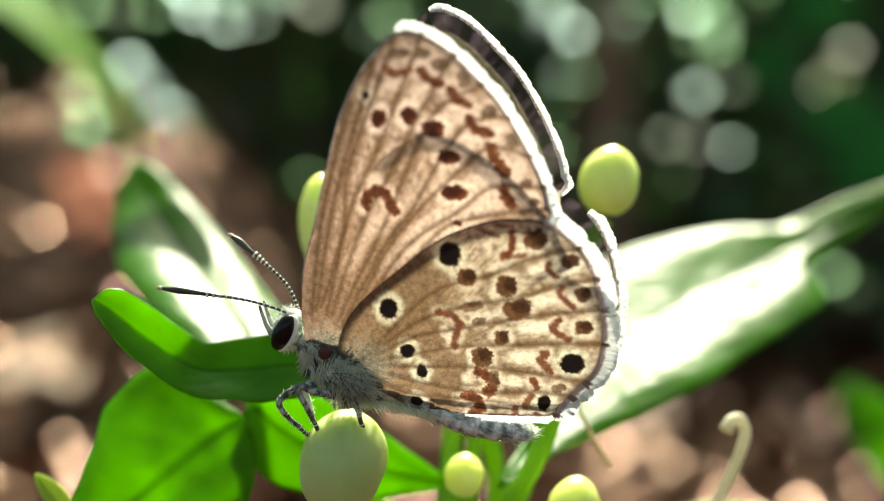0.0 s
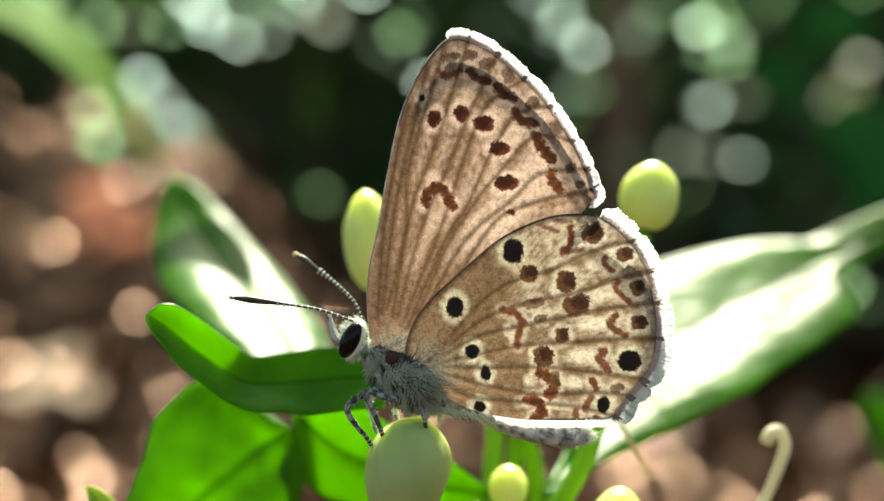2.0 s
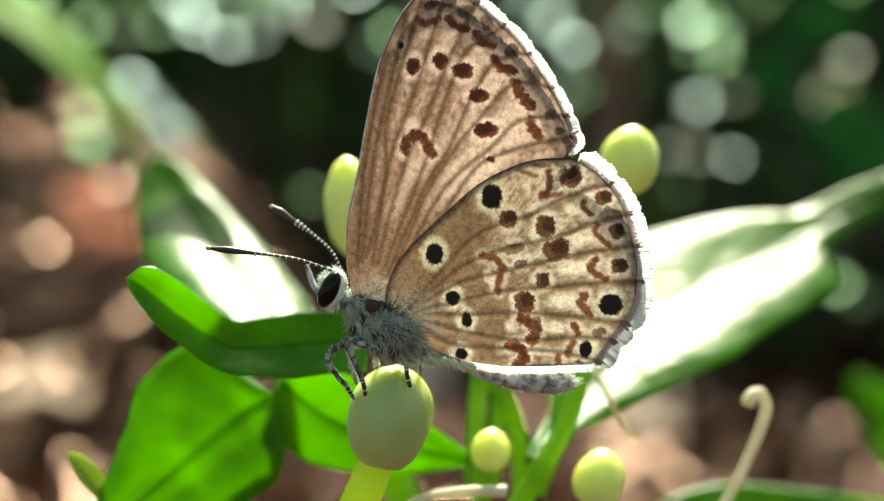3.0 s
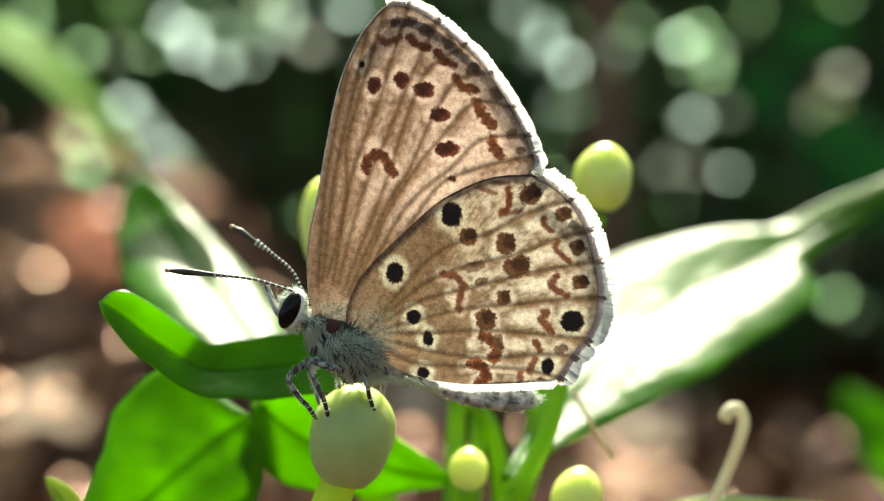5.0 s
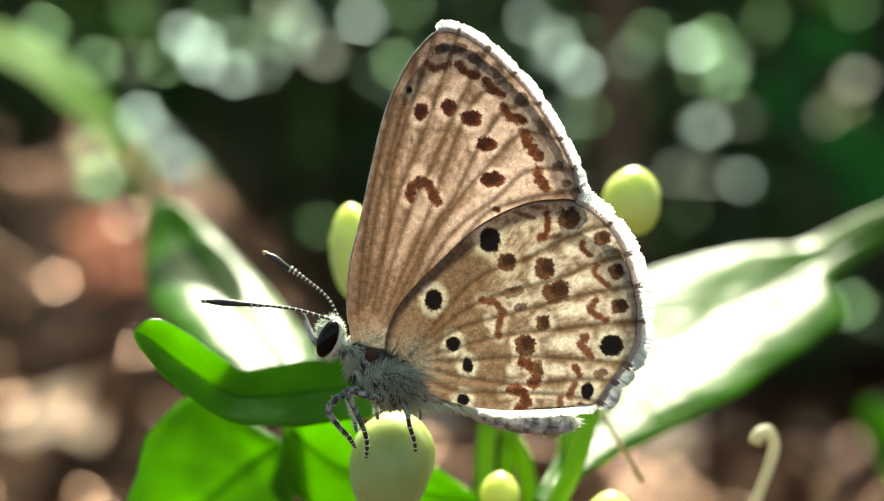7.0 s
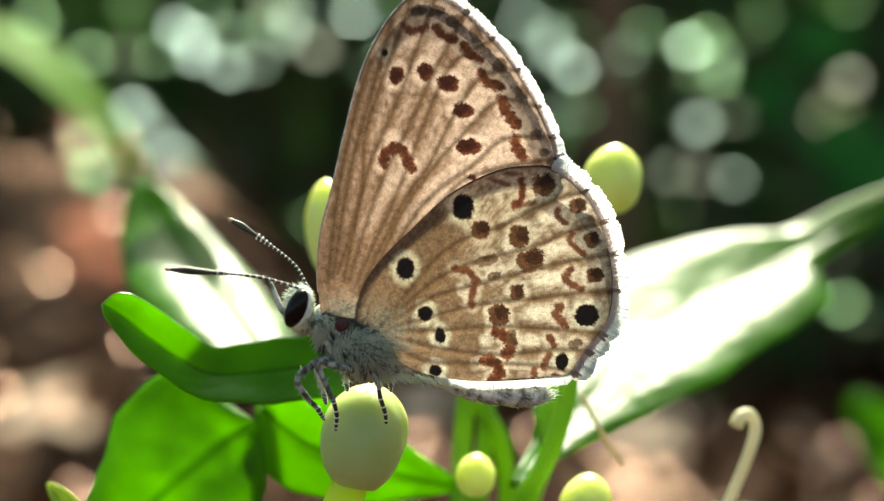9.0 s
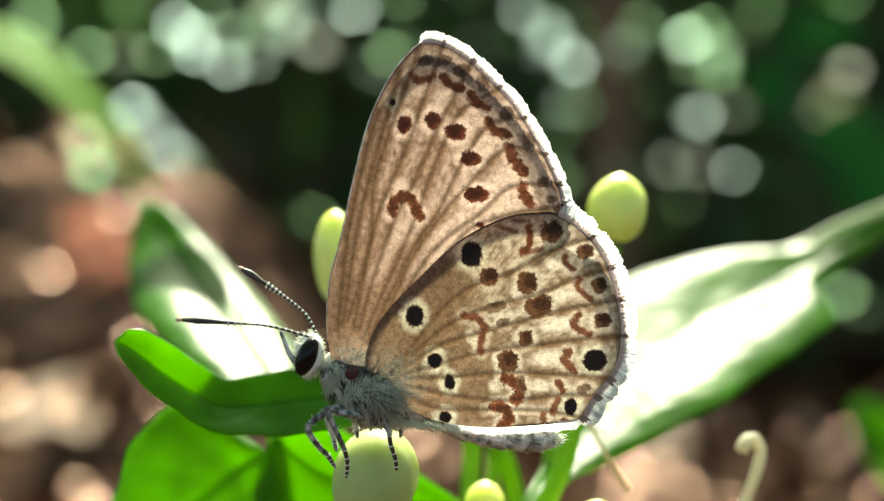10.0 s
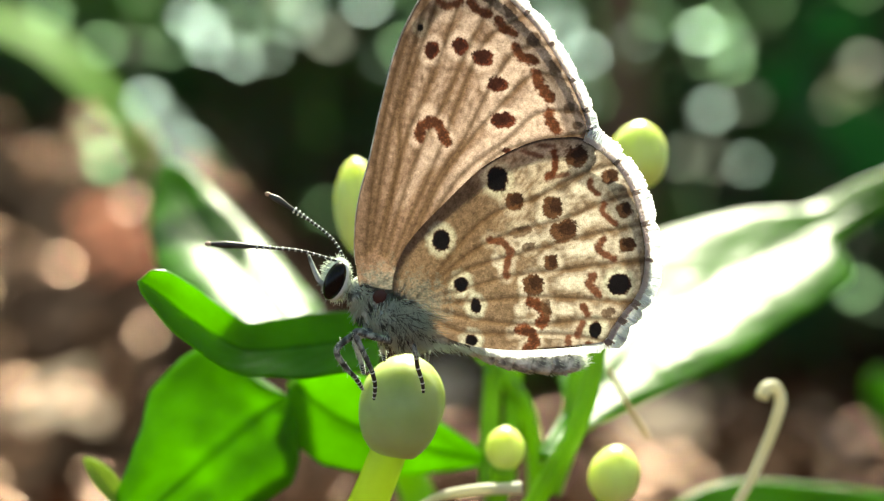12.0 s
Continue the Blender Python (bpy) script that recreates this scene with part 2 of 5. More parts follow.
M_EYE = M_EYE.surface(M_EYE.ramp(M_EYE.grain(600), [(0.4, (0.005, 0.004, 0.004)), (0.75, (0.012, 0.005, 0.005))]), 0.22, None, 0.0, None, 0.2)
M_DARK = Nodes("chitin_dark")
M_DARK = M_DARK.surface(M_DARK.ramp(M_DARK.grain(1500), [(0.35, (0.02, 0.018, 0.018)), (0.7, (0.07, 0.06, 0.055))]), 0.45)
M_GREY = Nodes("chitin_grey")
M_GREY = M_GREY.surface(M_GREY.ramp(M_GREY.grain(3500, 5), [(0.38, (0.03, 0.03, 0.03)), (0.5, (0.16, 0.165, 0.16)), (0.62, (0.5, 0.52, 0.5))]), 0.6)
M_WHITE = Nodes("white_scales")
M_WHITE = M_WHITE.surface((0.8, 0.8, 0.8), 0.6)
M_CLUB = Nodes("club_tip")
M_CLUB = M_CLUB.surface((0.6, 0.4, 0.27), 0.5)
M_RED = Nodes("wing_root")
M_RED = M_RED.surface((0.06, 0.014, 0.01), 0.6)


def ground_material():
    n = Nodes("litter_soil")
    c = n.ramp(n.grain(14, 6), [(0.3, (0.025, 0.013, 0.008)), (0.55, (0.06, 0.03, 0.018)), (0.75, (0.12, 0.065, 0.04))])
    return n.surface(c, 0.85, n.bump(n.grain(60, 6), 0.8, 0.01), 0.0, None, 0.08)


def varied(name, stops, rough, through=0.0, glow=None, specular=0.5, glint=None):
    """A material that varies from piece to piece within one mesh. The last argument is a tinted shiny coat for sun
    glints: share, colour and roughness.
    """
    n = Nodes(name)
    g = n.add("ShaderNodeNewGeometry")
    c = n.ramp(g.outputs["Random Per Island"], stops)
    c = n.mixed(c, n.ramp(n.grain(40), [(0.3, (0.7, 0.7, 0.7)), (0.7, (1.0, 1.0, 1.0))]), 1.0, "MULTIPLY")
    made = n.surface(c, rough, None, through, glow, specular)
    if glint:
        coat = n.add("ShaderNodeBsdfGlossy", Roughness=glint[2], Color=(*glint[1], 1))
        m = n.add("ShaderNodeMixShader", Fac=glint[0])
        n.link(n.out.inputs["Surface"].links[0].from_socket, m.inputs[1])
        n.link(coat.outputs[0], m.inputs[2])
        n.link(m.outputs[0], n.out.inputs["Surface"])
    return made


M_GROUND = ground_material()
# shade between the dapples is put into the dark litter colours
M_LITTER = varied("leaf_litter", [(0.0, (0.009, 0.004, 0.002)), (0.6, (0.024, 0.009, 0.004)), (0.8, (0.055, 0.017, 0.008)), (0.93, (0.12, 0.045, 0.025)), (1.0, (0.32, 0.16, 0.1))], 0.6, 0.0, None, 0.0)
# tinted gloss coat on the chips gives the bright sun glints
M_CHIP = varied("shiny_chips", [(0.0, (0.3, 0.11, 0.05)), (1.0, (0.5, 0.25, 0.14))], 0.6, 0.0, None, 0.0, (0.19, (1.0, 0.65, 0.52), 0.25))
# deep shade is put into these very dark undergrowth greens
M_THICKET = varied("shaded_thicket_leaves", [(0.0, (0.012, 0.03, 0.008)), (0.6, (0.025, 0.075, 0.015)), (1.0, (0.05, 0.15, 0.03))], 0.5, 0.2, (0.1, 0.25, 0.04))
M_CANOPY = varied("canopy_leaves", [(0.0, (0.03, 0.06, 0.02)), (1.0, (0.06, 0.13, 0.03))], 0.5, 0.5, (0.25, 0.45, 0.08), 0.2)
# lit and unlit copies of one leaf: tinted coats hold the glint colour
M_DIM = varied("dim_leaves", [(0.0, (0.05, 0.11, 0.05)), (1.0, (0.08, 0.16, 0.07))], 0.5, 0.0, None, 0.1)
M_GLINT = varied("glint_leaves", [(0.0, (0.06, 0.12, 0.07)), (1.0, (0.09, 0.16, 0.1))], 0.6, 0.0, None, 0.0, (0.026, (0.74, 0.97, 1.0), 0.27))
M_LIT = varied("green_glint_leaves", [(0.0, (0.06, 0.16, 0.05)), (1.0, (0.09, 0.22, 0.07))], 0.6, 0.2, (0.2, 0.45, 0.08), 0.0, (0.024, (0.6, 1.0, 0.6), 0.3))
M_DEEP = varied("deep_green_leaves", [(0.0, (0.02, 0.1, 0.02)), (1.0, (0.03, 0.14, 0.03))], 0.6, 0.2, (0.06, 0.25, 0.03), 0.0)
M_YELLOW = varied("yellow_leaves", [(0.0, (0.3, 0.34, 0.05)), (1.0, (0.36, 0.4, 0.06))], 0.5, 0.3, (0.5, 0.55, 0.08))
M_TRUNK = Nodes("trunk_bark")
M_TRUNK = M_TRUNK.surface(M_TRUNK.ramp(M_TRUNK.grain(40, 6), [(0.3, (0.12, 0.06, 0.035)), (0.7, (0.28, 0.15, 0.09))]), 0.9, M_TRUNK.bump(M_TRUNK.grain(90, 6), 0.8, 0.005))
M_BARK = Nodes("bark")
M_BARK = M_BARK.surface(M_BARK.ramp(M_BARK.grain(40, 6), [(0.3, (0.06, 0.03, 0.018)), (0.7, (0.16, 0.085, 0.05))]), 0.9, M_BARK.bump(M_BARK.grain(90, 6), 0.8, 0.005))
M_BLADE = leaf_material("blade_green", (0.22, 0.46, 0.05), (0.18, 0.4, 0.035), (0.6, 0.95, 0.1), 0.6, 0.6, 0.15)


# ---- leaves ----
def leaf_mesh(name, rib, width, up, material, fold=14.0, curl=0.0, thick=0.22, blunt=0.75, rows=40, cols=14, ripple=0.03, seed=1, up_tip=None, up_foot=None, left=None, right=None):
    """A leaf of some thickness along a midrib (millimetres). fold: how far the halves rise, degrees; curl: edges turned down."""
    line = spline(rib, max(2, rows // (len(rib) - 1)))
    up0 = Vector(up).normalized()
    up1 = Vector(up_tip).normalized() if up_tip else up0
    foot = Vector(up_foot).normalized() if up_foot else up0
    n = len(line)
    verts, faces, along = [], [], []
    ring = 2 * (2 * cols + 1)
    for i in range(n):
        t = Vector(line[min(i + 1, n - 1)] - line[max(i - 1, 0)]).normalized()
        s = i / (n - 1)
        side = t.cross(up0.lerp(up1, s ** 2.5).lerp(foot, max(0.0, 1 - s / 0.3) ** 1.2)).normalized()
        nor = side.cross(t).normalized()
        w = 0.5 * width * max(0.012, math.sin(math.pi * min(1.0, s ** blunt)) ** 0.8)
        tops, lows = [], []
        for j in range(-cols, cols + 1):
            v = j / cols
            k = abs(v)
            shape = left if v < 0 else right
            if shape:
                w = 0.5 * width * max(0.012, float(np.interp(s, shape[0], shape[1])))
            h = w * k * math.tan(radians(fold)) - curl * w * k ** 3
            h += ripple * width * noise.noise(Vector((s * 5, v * 2.0 + seed, seed)))
            groove = -0.18 * thick * math.exp(-(v * cols / 1.2) ** 2)
            p = Vector(line[i]) + side * (v * w) + nor * (h + groove)
            th = thick * (0.5 * math.sqrt(max(0.0, 1 - k ** 6)) + 0.02)
            rib_low = 0.9 * thick * math.exp(-(v * cols / 1.0) ** 2) * (1 - s)
            tops.append((p + nor * th, s, v))
            lows.append((p - nor * (th + rib_low), s, v))
        for p, a, b in tops + lows[::-1]:
            verts.append(mm(p))
            along.append((a, b, 0))
    for i in range(n - 1):
        for j in range(ring):
            u = (j + 1) % ring
            faces.append((i * ring + j, i * ring + u, (i + 1) * ring + u, (i + 1) * ring + j))
    faces.append(tuple(range(ring))[::-1])
    faces.append(tuple((n - 1) * ring + j for j in range(ring)))
    me = mesh(name, verts, faces, material)
    a = me.attributes.new("along", "FLOAT_VECTOR", "POINT")
    a.data.foreach_set("vector", np.array(along, "f").ravel())
    return me


def bud_mesh(name, foot, top, radius, material, profile, seams=0.05, twist=1.2):
    """A closed flower bud with slightly spiralled petal seams, from its foot to its top (millimetres)."""
    foot, top = Vector(foot), Vector(top)
    axis = top - foot
    t = axis.normalized()
    a = t.cross(Vector((0.2, 1, 0.1))).normalized()
    b = t.cross(a)
    prof = spline(profile, 8)
    cols = 40
    verts, faces = [], []
    for h, r in prof:
        for j in range(cols):
            g = 2 * math.pi * j / cols
            q = (5 * (g + twist * h)) % (2 * math.pi)
            k = 1 - seams * max(0.0, math.cos(q / 2) ** 8 if q < math.pi else math.cos((2 * math.pi - q) / 2) ** 8) * (0.3 + h)
            out = a * math.cos(g) + b * math.sin(g)
            k *= 1 + 0.07 * noise.noise(out * 1.3 + foot * 0.7 + t * h * 1.6)
            verts.append(mm(foot + axis * h + out * radius * max(r, 0.004) * k))
    n = len(prof)
    for i in range(n - 1):
        for j in range(cols):
            u = (j + 1) % cols
            faces.append((i * cols + j, i * cols + u, (i + 1) * cols + u, (i + 1) * cols + j))
    faces.append(tuple(range(cols))[::-1])
    faces.append(tuple((n - 1) * cols + j for j in range(cols)))
    return mesh(name, verts, faces, material)


# ---- ground and surroundings ----
def rise(x, y):
    """Height of the ground: it climbs to a low bank on one side."""
    a = min(1.0, max(0.0, (-x + 0.04) / 0.45))
    b = min(1.0, max(0.0, (y - 0.85) / 0.6))
    near = math.exp(-(x * x + (y - 1) ** 2) / 8)
    return 0.34 * a * a * (3 - 2 * a) * b * b * (3 - 2 * b) + near * 0.02 * noise.noise(Vector((x * 5, y * 5, 0))) - 0.004


def build_ground():
    n = 110
    verts, faces = [], []
    for i in range(n + 1):
        for j in range(n + 1):
            x, y = (2 * i / n - 1), (2 * j / n - 1)
            x, y = 40 * x * abs(x) ** 1.6, 1 + 40 * y * abs(y) ** 1.6
            verts.append((x, y, rise(x, y)))
    for i in range(n):
        for j in range(n):
            k = i * (n + 1) + j
            faces.append((k, k + n + 1, k + n + 2, k + 1))
    thing("ground", "brown soil under dry fallen leaves", "ground", None, mesh("ground", verts, faces, M_GROUND), kind="structure")


LEAF_FORM = ((-0.5, 0, -1.0), (-0.1, 0.5, 0.06), (0.5, 0, -1.0), (-0.1, -0.5, 0.06), (0.22, 0.385, 0.02), (0.22, -0.385, 0.02), (0.05, 0, -0.02))
LEAF_FACES = ((0, 6, 1), (1, 6, 4), (4, 6, 2), (0, 3, 6), (3, 5, 6), (5, 2, 6))


def scattered_leaves(rng, count, spot, size, tilt, shape=0.45):
    """Many small pointed leaves, each of six faces with a bent midrib."""
    verts, faces = [], []
    for _ in range(count):
        p = Vector(spot(rng))
        l = size(rng)
        e = Euler((rng.normal(0, tilt), rng.normal(0, tilt), rng.uniform(0, 6.283))).to_matrix()
        n = len(verts)
        bend = rng.uniform(0.02, 0.2)
        for x, y, z in LEAF_FORM:
            verts.append(p + e @ Vector((x, y * shape, z * bend if z == -1.0 else z)) * l)
        faces += [tuple(n + i for i in q) for q in LEAF_FACES]
    return verts, faces


def build_surroundings():
    rng = np.random.default_rng(5)

    def on_ground(r):
        x, y = r.uniform(-1.0, 0.9), r.uniform(0.45, 2.3)
        return x, y, rise(x, y) + r.uniform(0.006, 0.035)

    v, f = scattered_leaves(rng, 6500, on_ground, lambda r: r.uniform(0.014, 0.036) if r.uniform() < 0.7 else r.uniform(0.03, 0.06), 0.45)
    far = np.random.default_rng(6)

    def around(r):
        while True:
            x, y = r.uniform(-2.6, 2.6), r.uniform(-1.6, 2.4)
            if not (-1.0 < x < 0.9 and y > 0.45):
                return x, y, rise(x, y) + r.uniform(0.004, 0.02)

    v, f = joined((v, f), scattered_leaves(far, 7000, around, lambda r: r.uniform(0.02, 0.06), 0.4))
    thing("leaf_litter", "dry brown and pinkish fallen leaves, most darkened for the shade between glints", "leaf litter", None, mesh("leaf_litter", v, f, M_LITTER, False), kind="stuff")
    # small chips of dry leaf added as sun glints, each turned between sun and camera
    v, f = [], []
    for i in range(590):
        x, y, _ = on_ground(rng)
        y = 0.6 + 0.5 * (y - 0.45)
        # the last chips cluster to brighten chosen patches of ground
        if i >= 535:
            x, y = ((0.0, 1.24), (0.167, 1.03), (-0.34, 0.98), (-0.36, 1.12), (-0.3, 1.08), (-0.42, 1.18))[i % 6]
            x, y = x + rng.normal(0, 0.025), y + rng.normal(0, 0.06)
        p = Vector((x, y, rise(x, y) + 0.028))
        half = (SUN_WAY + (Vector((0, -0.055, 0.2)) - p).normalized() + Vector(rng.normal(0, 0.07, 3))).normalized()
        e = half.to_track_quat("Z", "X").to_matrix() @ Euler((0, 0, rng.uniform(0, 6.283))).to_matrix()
        l = rng.uniform(0.005, 0.008) if rng.uniform() < 0.6 else rng.uniform(0.008, 0.013)
        n = len(v)
        v += [p + e @ Vector((a, b * 0.6, 0.1 * c if c != -1.0 else -0.03)) * l for a, b, c in LEAF_FORM]
        f += [tuple(n + i for i in q) for q in LEAF_FACES]
    thing("glint_chips", "chips of dry leaf added over the litter and turned to glint", "leaf litter", None, mesh("glint_chips", v, f, M_CHIP, False), kind="stuff")
    v, f = scattered_leaves(rng, 5200, lambda r: (r.uniform(-1.6, 1.6), r.uniform(2.0, 3.0), r.uniform(0.02, 1.0)), lambda r: r.uniform(0.05, 0.12), 0.9)
    thing("thicket", "green undergrowth darkened in colour for deep shade", "undergrowth", None, mesh("thicket", v, f, M_THICKET, False), kind="stuff")
    # leafy crown out of view, added to shade the undergrowth and ground
    v, f = scattered_leaves(rng, 5200, lambda r: (r.uniform(-2.4, 2.4), 3.0 + 3.0 * r.uniform(0, 1), r.uniform(1.6, 2.4)), lambda r: r.uniform(0.12, 0.24), 0.5, 0.6)
    v2, f2 = scattered_leaves(rng, 36, lambda r: (r.uniform(-2.0, 2.0), r.uniform(2.1, 3.1), r.uniform(1.6, 2.0)), lambda r: r.uniform(0.1, 0.2), 0.5, 0.6)
    # more unseen crown over the viewer, added to cut sky light; a gap is left for the sun
    v3, f3 = scattered_leaves(rng, 900, lambda r: (r.uniform(-3.2, 3.2), r.uniform(-3.6, 0.35), r.uniform(1.7, 2.4)), lambda r: r.uniform(0.14, 0.26), 0.5, 0.6)
    v4, f4 = scattered_leaves(rng, 1500, lambda r: (r.choice((-1, 1)) * r.uniform(1.3, 3.4), r.uniform(0.2, 3.0), r.uniform(1.6, 2.4)), lambda r: r.uniform(0.14, 0.26), 0.5, 0.6)
    thing("unseen_canopy", "unseen leafy crown added overhead to shade the ground", "tree crown", None, mesh("unseen_canopy", *joined((v, f), (v2, f2), (v3, f3), (v4, f4)), M_CANOPY, False), kind="stuff")
    me = mesh("backdrop", [(-30, 6, -0.5), (30, 6, -0.5), (30, 6, 3.2), (-30, 6, 3.2)], [(0, 1, 2, 3)], M_BARK)
    thing("backdrop", "dark wood far behind the undergrowth", "woodland", None, me, kind="structure")
    # a thin dark trunk among the undergrowth
    line = spline([(253.53, 1845, -158.43), (250.79, 1845, 174.73), (250.56, 1845, 509.3), (257.76, 1845, 1013.85)], 8)
    line[:, 2] = np.linspace(-10, line[-1, 2], len(line))
    thing("tree_trunk", "slim dark brown tree trunk in the shade", "tree trunk", None, mesh("tree_trunk", *tube(line, np.linspace(38, 30, len(line)), 16), M_TRUNK))


def build_bush():
    """A bush of glossy leaves behind the shrub: coated ones are turned to glint, dim copies are not."""
    rng = np.random.default_rng(21)
    bush = thing("glossy_bush", "dark bush with glossy leaves glinting in the sun", "bush", pose(0, 0, 0))
    forms = {}
    for tone, material in (("white", M_GLINT), ("green", M_LIT), ("yellow", M_YELLOW), ("dim", M_DIM), ("deep", M_DEEP)):
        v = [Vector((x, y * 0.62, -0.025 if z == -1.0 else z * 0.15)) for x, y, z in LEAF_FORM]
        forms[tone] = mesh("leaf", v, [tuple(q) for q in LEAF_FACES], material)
    spots = [
        ((-257.68, 1295, 423.52), 34, "white"), ((-225.13, 1325, 449.72), 30, "white"), ((-226.69, 1305, 410.11), 32, "white"), ((-174.15, 1365, 456.85), 40, "white"), ((-134.76, 1345, 437.69), 36, "dim"), ((-91.27, 1295, 464.82), 38, "white"),
        ((-299.11, 1195, 351.95), 40, "white"), ((-280.99, 1200, 330.41), 40, "white"), ((-261.06, 1205, 308.69), 40, "white"), ((-248.07, 1215, 292.76), 36, "green"), ((-371.03, 1245, 346.76), 30, "dim"), ((-326.69, 1145, 290.47), 40, "green"), ((-139.18, 1325, 248.95), 34, "green"), ((-24.34, 1295, 366.42), 30, "white"), ((-334.74, 1155, 317.87), 34, "green"), ((-198.21, 1315, 417.63), 34, "white"), ((-159.36, 1345, 471.72), 36, "white"),
        ((121.05, 1345, 437.09), 40, "white"), ((143.53, 1325, 409.28), 34, "white"), ((150.85, 1335, 450.66), 34, "green"), ((154.68, 1345, 366.01), 30, "green"), ((247.45, 1345, 430.62), 34, "dim"), ((268.28, 1325, 436.39), 46, "green"), ((295.55, 1325, 418.05), 40, "white"), ((269.16, 1295, 347.85), 38, "white"),
        ((321.11, 1345, 362.52), 30, "dim"), ((335.27, 1325, 451.46), 40, "green"), ((392.67, 1245, 353.48), 34, "yellow"), ((398.23, 1235, 360.8), 34, "yellow"), ((428.84, 1295, 395.09), 30, "dim"), ((249.91, 1345, 301.01), 28, "dim"), ((416.31, 1245, 463.6), 44, "green"), ((378.85, 1245, 433.82), 40, "dim"),
        ((405.73, 1245, 158.9), 36, "green"), ((432.22, 1265, 146.63), 30, "dim"), ((-50.29, 1395, 404.44), 34, "dim"), ((-202.49, 1345, 478), 40, "dim"),
        ((292.32, 1280, 417.24), 36, "green"), ((258.43, 1287, 427.53), 34, "white"), ((115.38, 1294, 438.74), 36, "white"), ((139.60, 1301, 411.10), 36, "white"), ((82.28, 1308, 434.27), 32, "green"), ((-256.99, 1280, 437.87), 38, "white"), ((-275.96, 1287, 449.31), 34, "white"), ((-217.22, 1294, 410.35), 36, "white"), ((-186.49, 1301, 451.22), 34, "green"), ((275.44, 1308, 348.65), 34, "white"), ((127.01, 1280, 359.64), 30, "white"), ((-311.95, 1287, 349.16), 34, "white"), ((-290.08, 1294, 321.87), 34, "white"), ((339.22, 1301, 462.25), 36, "green"),
    ]
    for _ in range(54):
        x = rng.uniform(-420, 480)
        spots.append(((x, rng.uniform(1200, 1500), rng.uniform(240 if x > 100 else 425, 490)), rng.uniform(22, 40), ("green", "green", "white", "dim")[int(rng.integers(0, 4))]))
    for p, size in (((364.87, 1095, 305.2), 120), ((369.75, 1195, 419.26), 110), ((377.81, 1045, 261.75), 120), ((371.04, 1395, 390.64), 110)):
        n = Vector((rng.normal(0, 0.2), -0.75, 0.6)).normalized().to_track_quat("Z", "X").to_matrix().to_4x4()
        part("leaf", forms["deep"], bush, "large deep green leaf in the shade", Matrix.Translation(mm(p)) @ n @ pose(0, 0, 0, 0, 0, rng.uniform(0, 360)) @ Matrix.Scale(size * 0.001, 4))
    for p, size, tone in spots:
        # glinting leaves face halfway between the sun and the camera
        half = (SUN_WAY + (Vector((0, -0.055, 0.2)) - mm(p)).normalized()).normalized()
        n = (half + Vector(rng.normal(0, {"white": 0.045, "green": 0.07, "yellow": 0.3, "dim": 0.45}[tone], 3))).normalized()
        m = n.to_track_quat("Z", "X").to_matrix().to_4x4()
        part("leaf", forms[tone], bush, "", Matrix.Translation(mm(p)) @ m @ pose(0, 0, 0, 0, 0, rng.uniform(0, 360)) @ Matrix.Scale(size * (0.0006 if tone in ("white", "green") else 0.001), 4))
    for k in range(11):
        top = Vector(spots[k * 3 % len(spots)][0])
        foot = Vector((top.x * 0.7 + rng.uniform(-60, 60), 1340 + rng.uniform(-40, 60), 0))
        foot.z = 1000 * rise(foot.x / 1000, foot.y / 1000) - 10
        mid = (foot + top) / 2 + Vector((rng.uniform(-40, 40), 20, 30))
        part("stem", mesh("stem", *tube(spline([foot, mid, top], 6), np.linspace(4, 1.5, 13), 6), M_BARK), bush)
    # low leaves in the same darkened greens, their own shade put into the colour
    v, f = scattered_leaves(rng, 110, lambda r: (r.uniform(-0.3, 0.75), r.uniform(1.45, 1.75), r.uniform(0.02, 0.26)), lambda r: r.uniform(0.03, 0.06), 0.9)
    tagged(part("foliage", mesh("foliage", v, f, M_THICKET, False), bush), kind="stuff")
    # an arching blade of grass nearer by
    grass = thing("grass_blade", "arching light green blade of grass", "grass", pose(0, 0, 0))
    part("blade", leaf_mesh("blade", [(-195.14, 345, 124.43), (-186.69, 345, 229.73), (-163.94, 345, 271.99), (-134, 345, 267.51), (-113.42, 347, 251.84), (-99.99, 350, 237.02), (-93.64, 355, 219.41)], 31, (0.2, -0.25, 1.0), M_BLADE, 10, blunt=0.5, rows=48, cols=6), grass)
    tuft = thing("broad_leaf", "bright green leaf low in the undergrowth", "leaf", pose(0, 0, 0))
    part("blade", leaf_mesh("blade", [(49.99, 75, 174.32), (46.59, 75, 180.05), (44.13, 77, 183.26), (43.34, 79, 185.98)], 6, (-0.3, -0.8, 0.6), M_LEAF, 10, rows=24, cols=8), tuft)


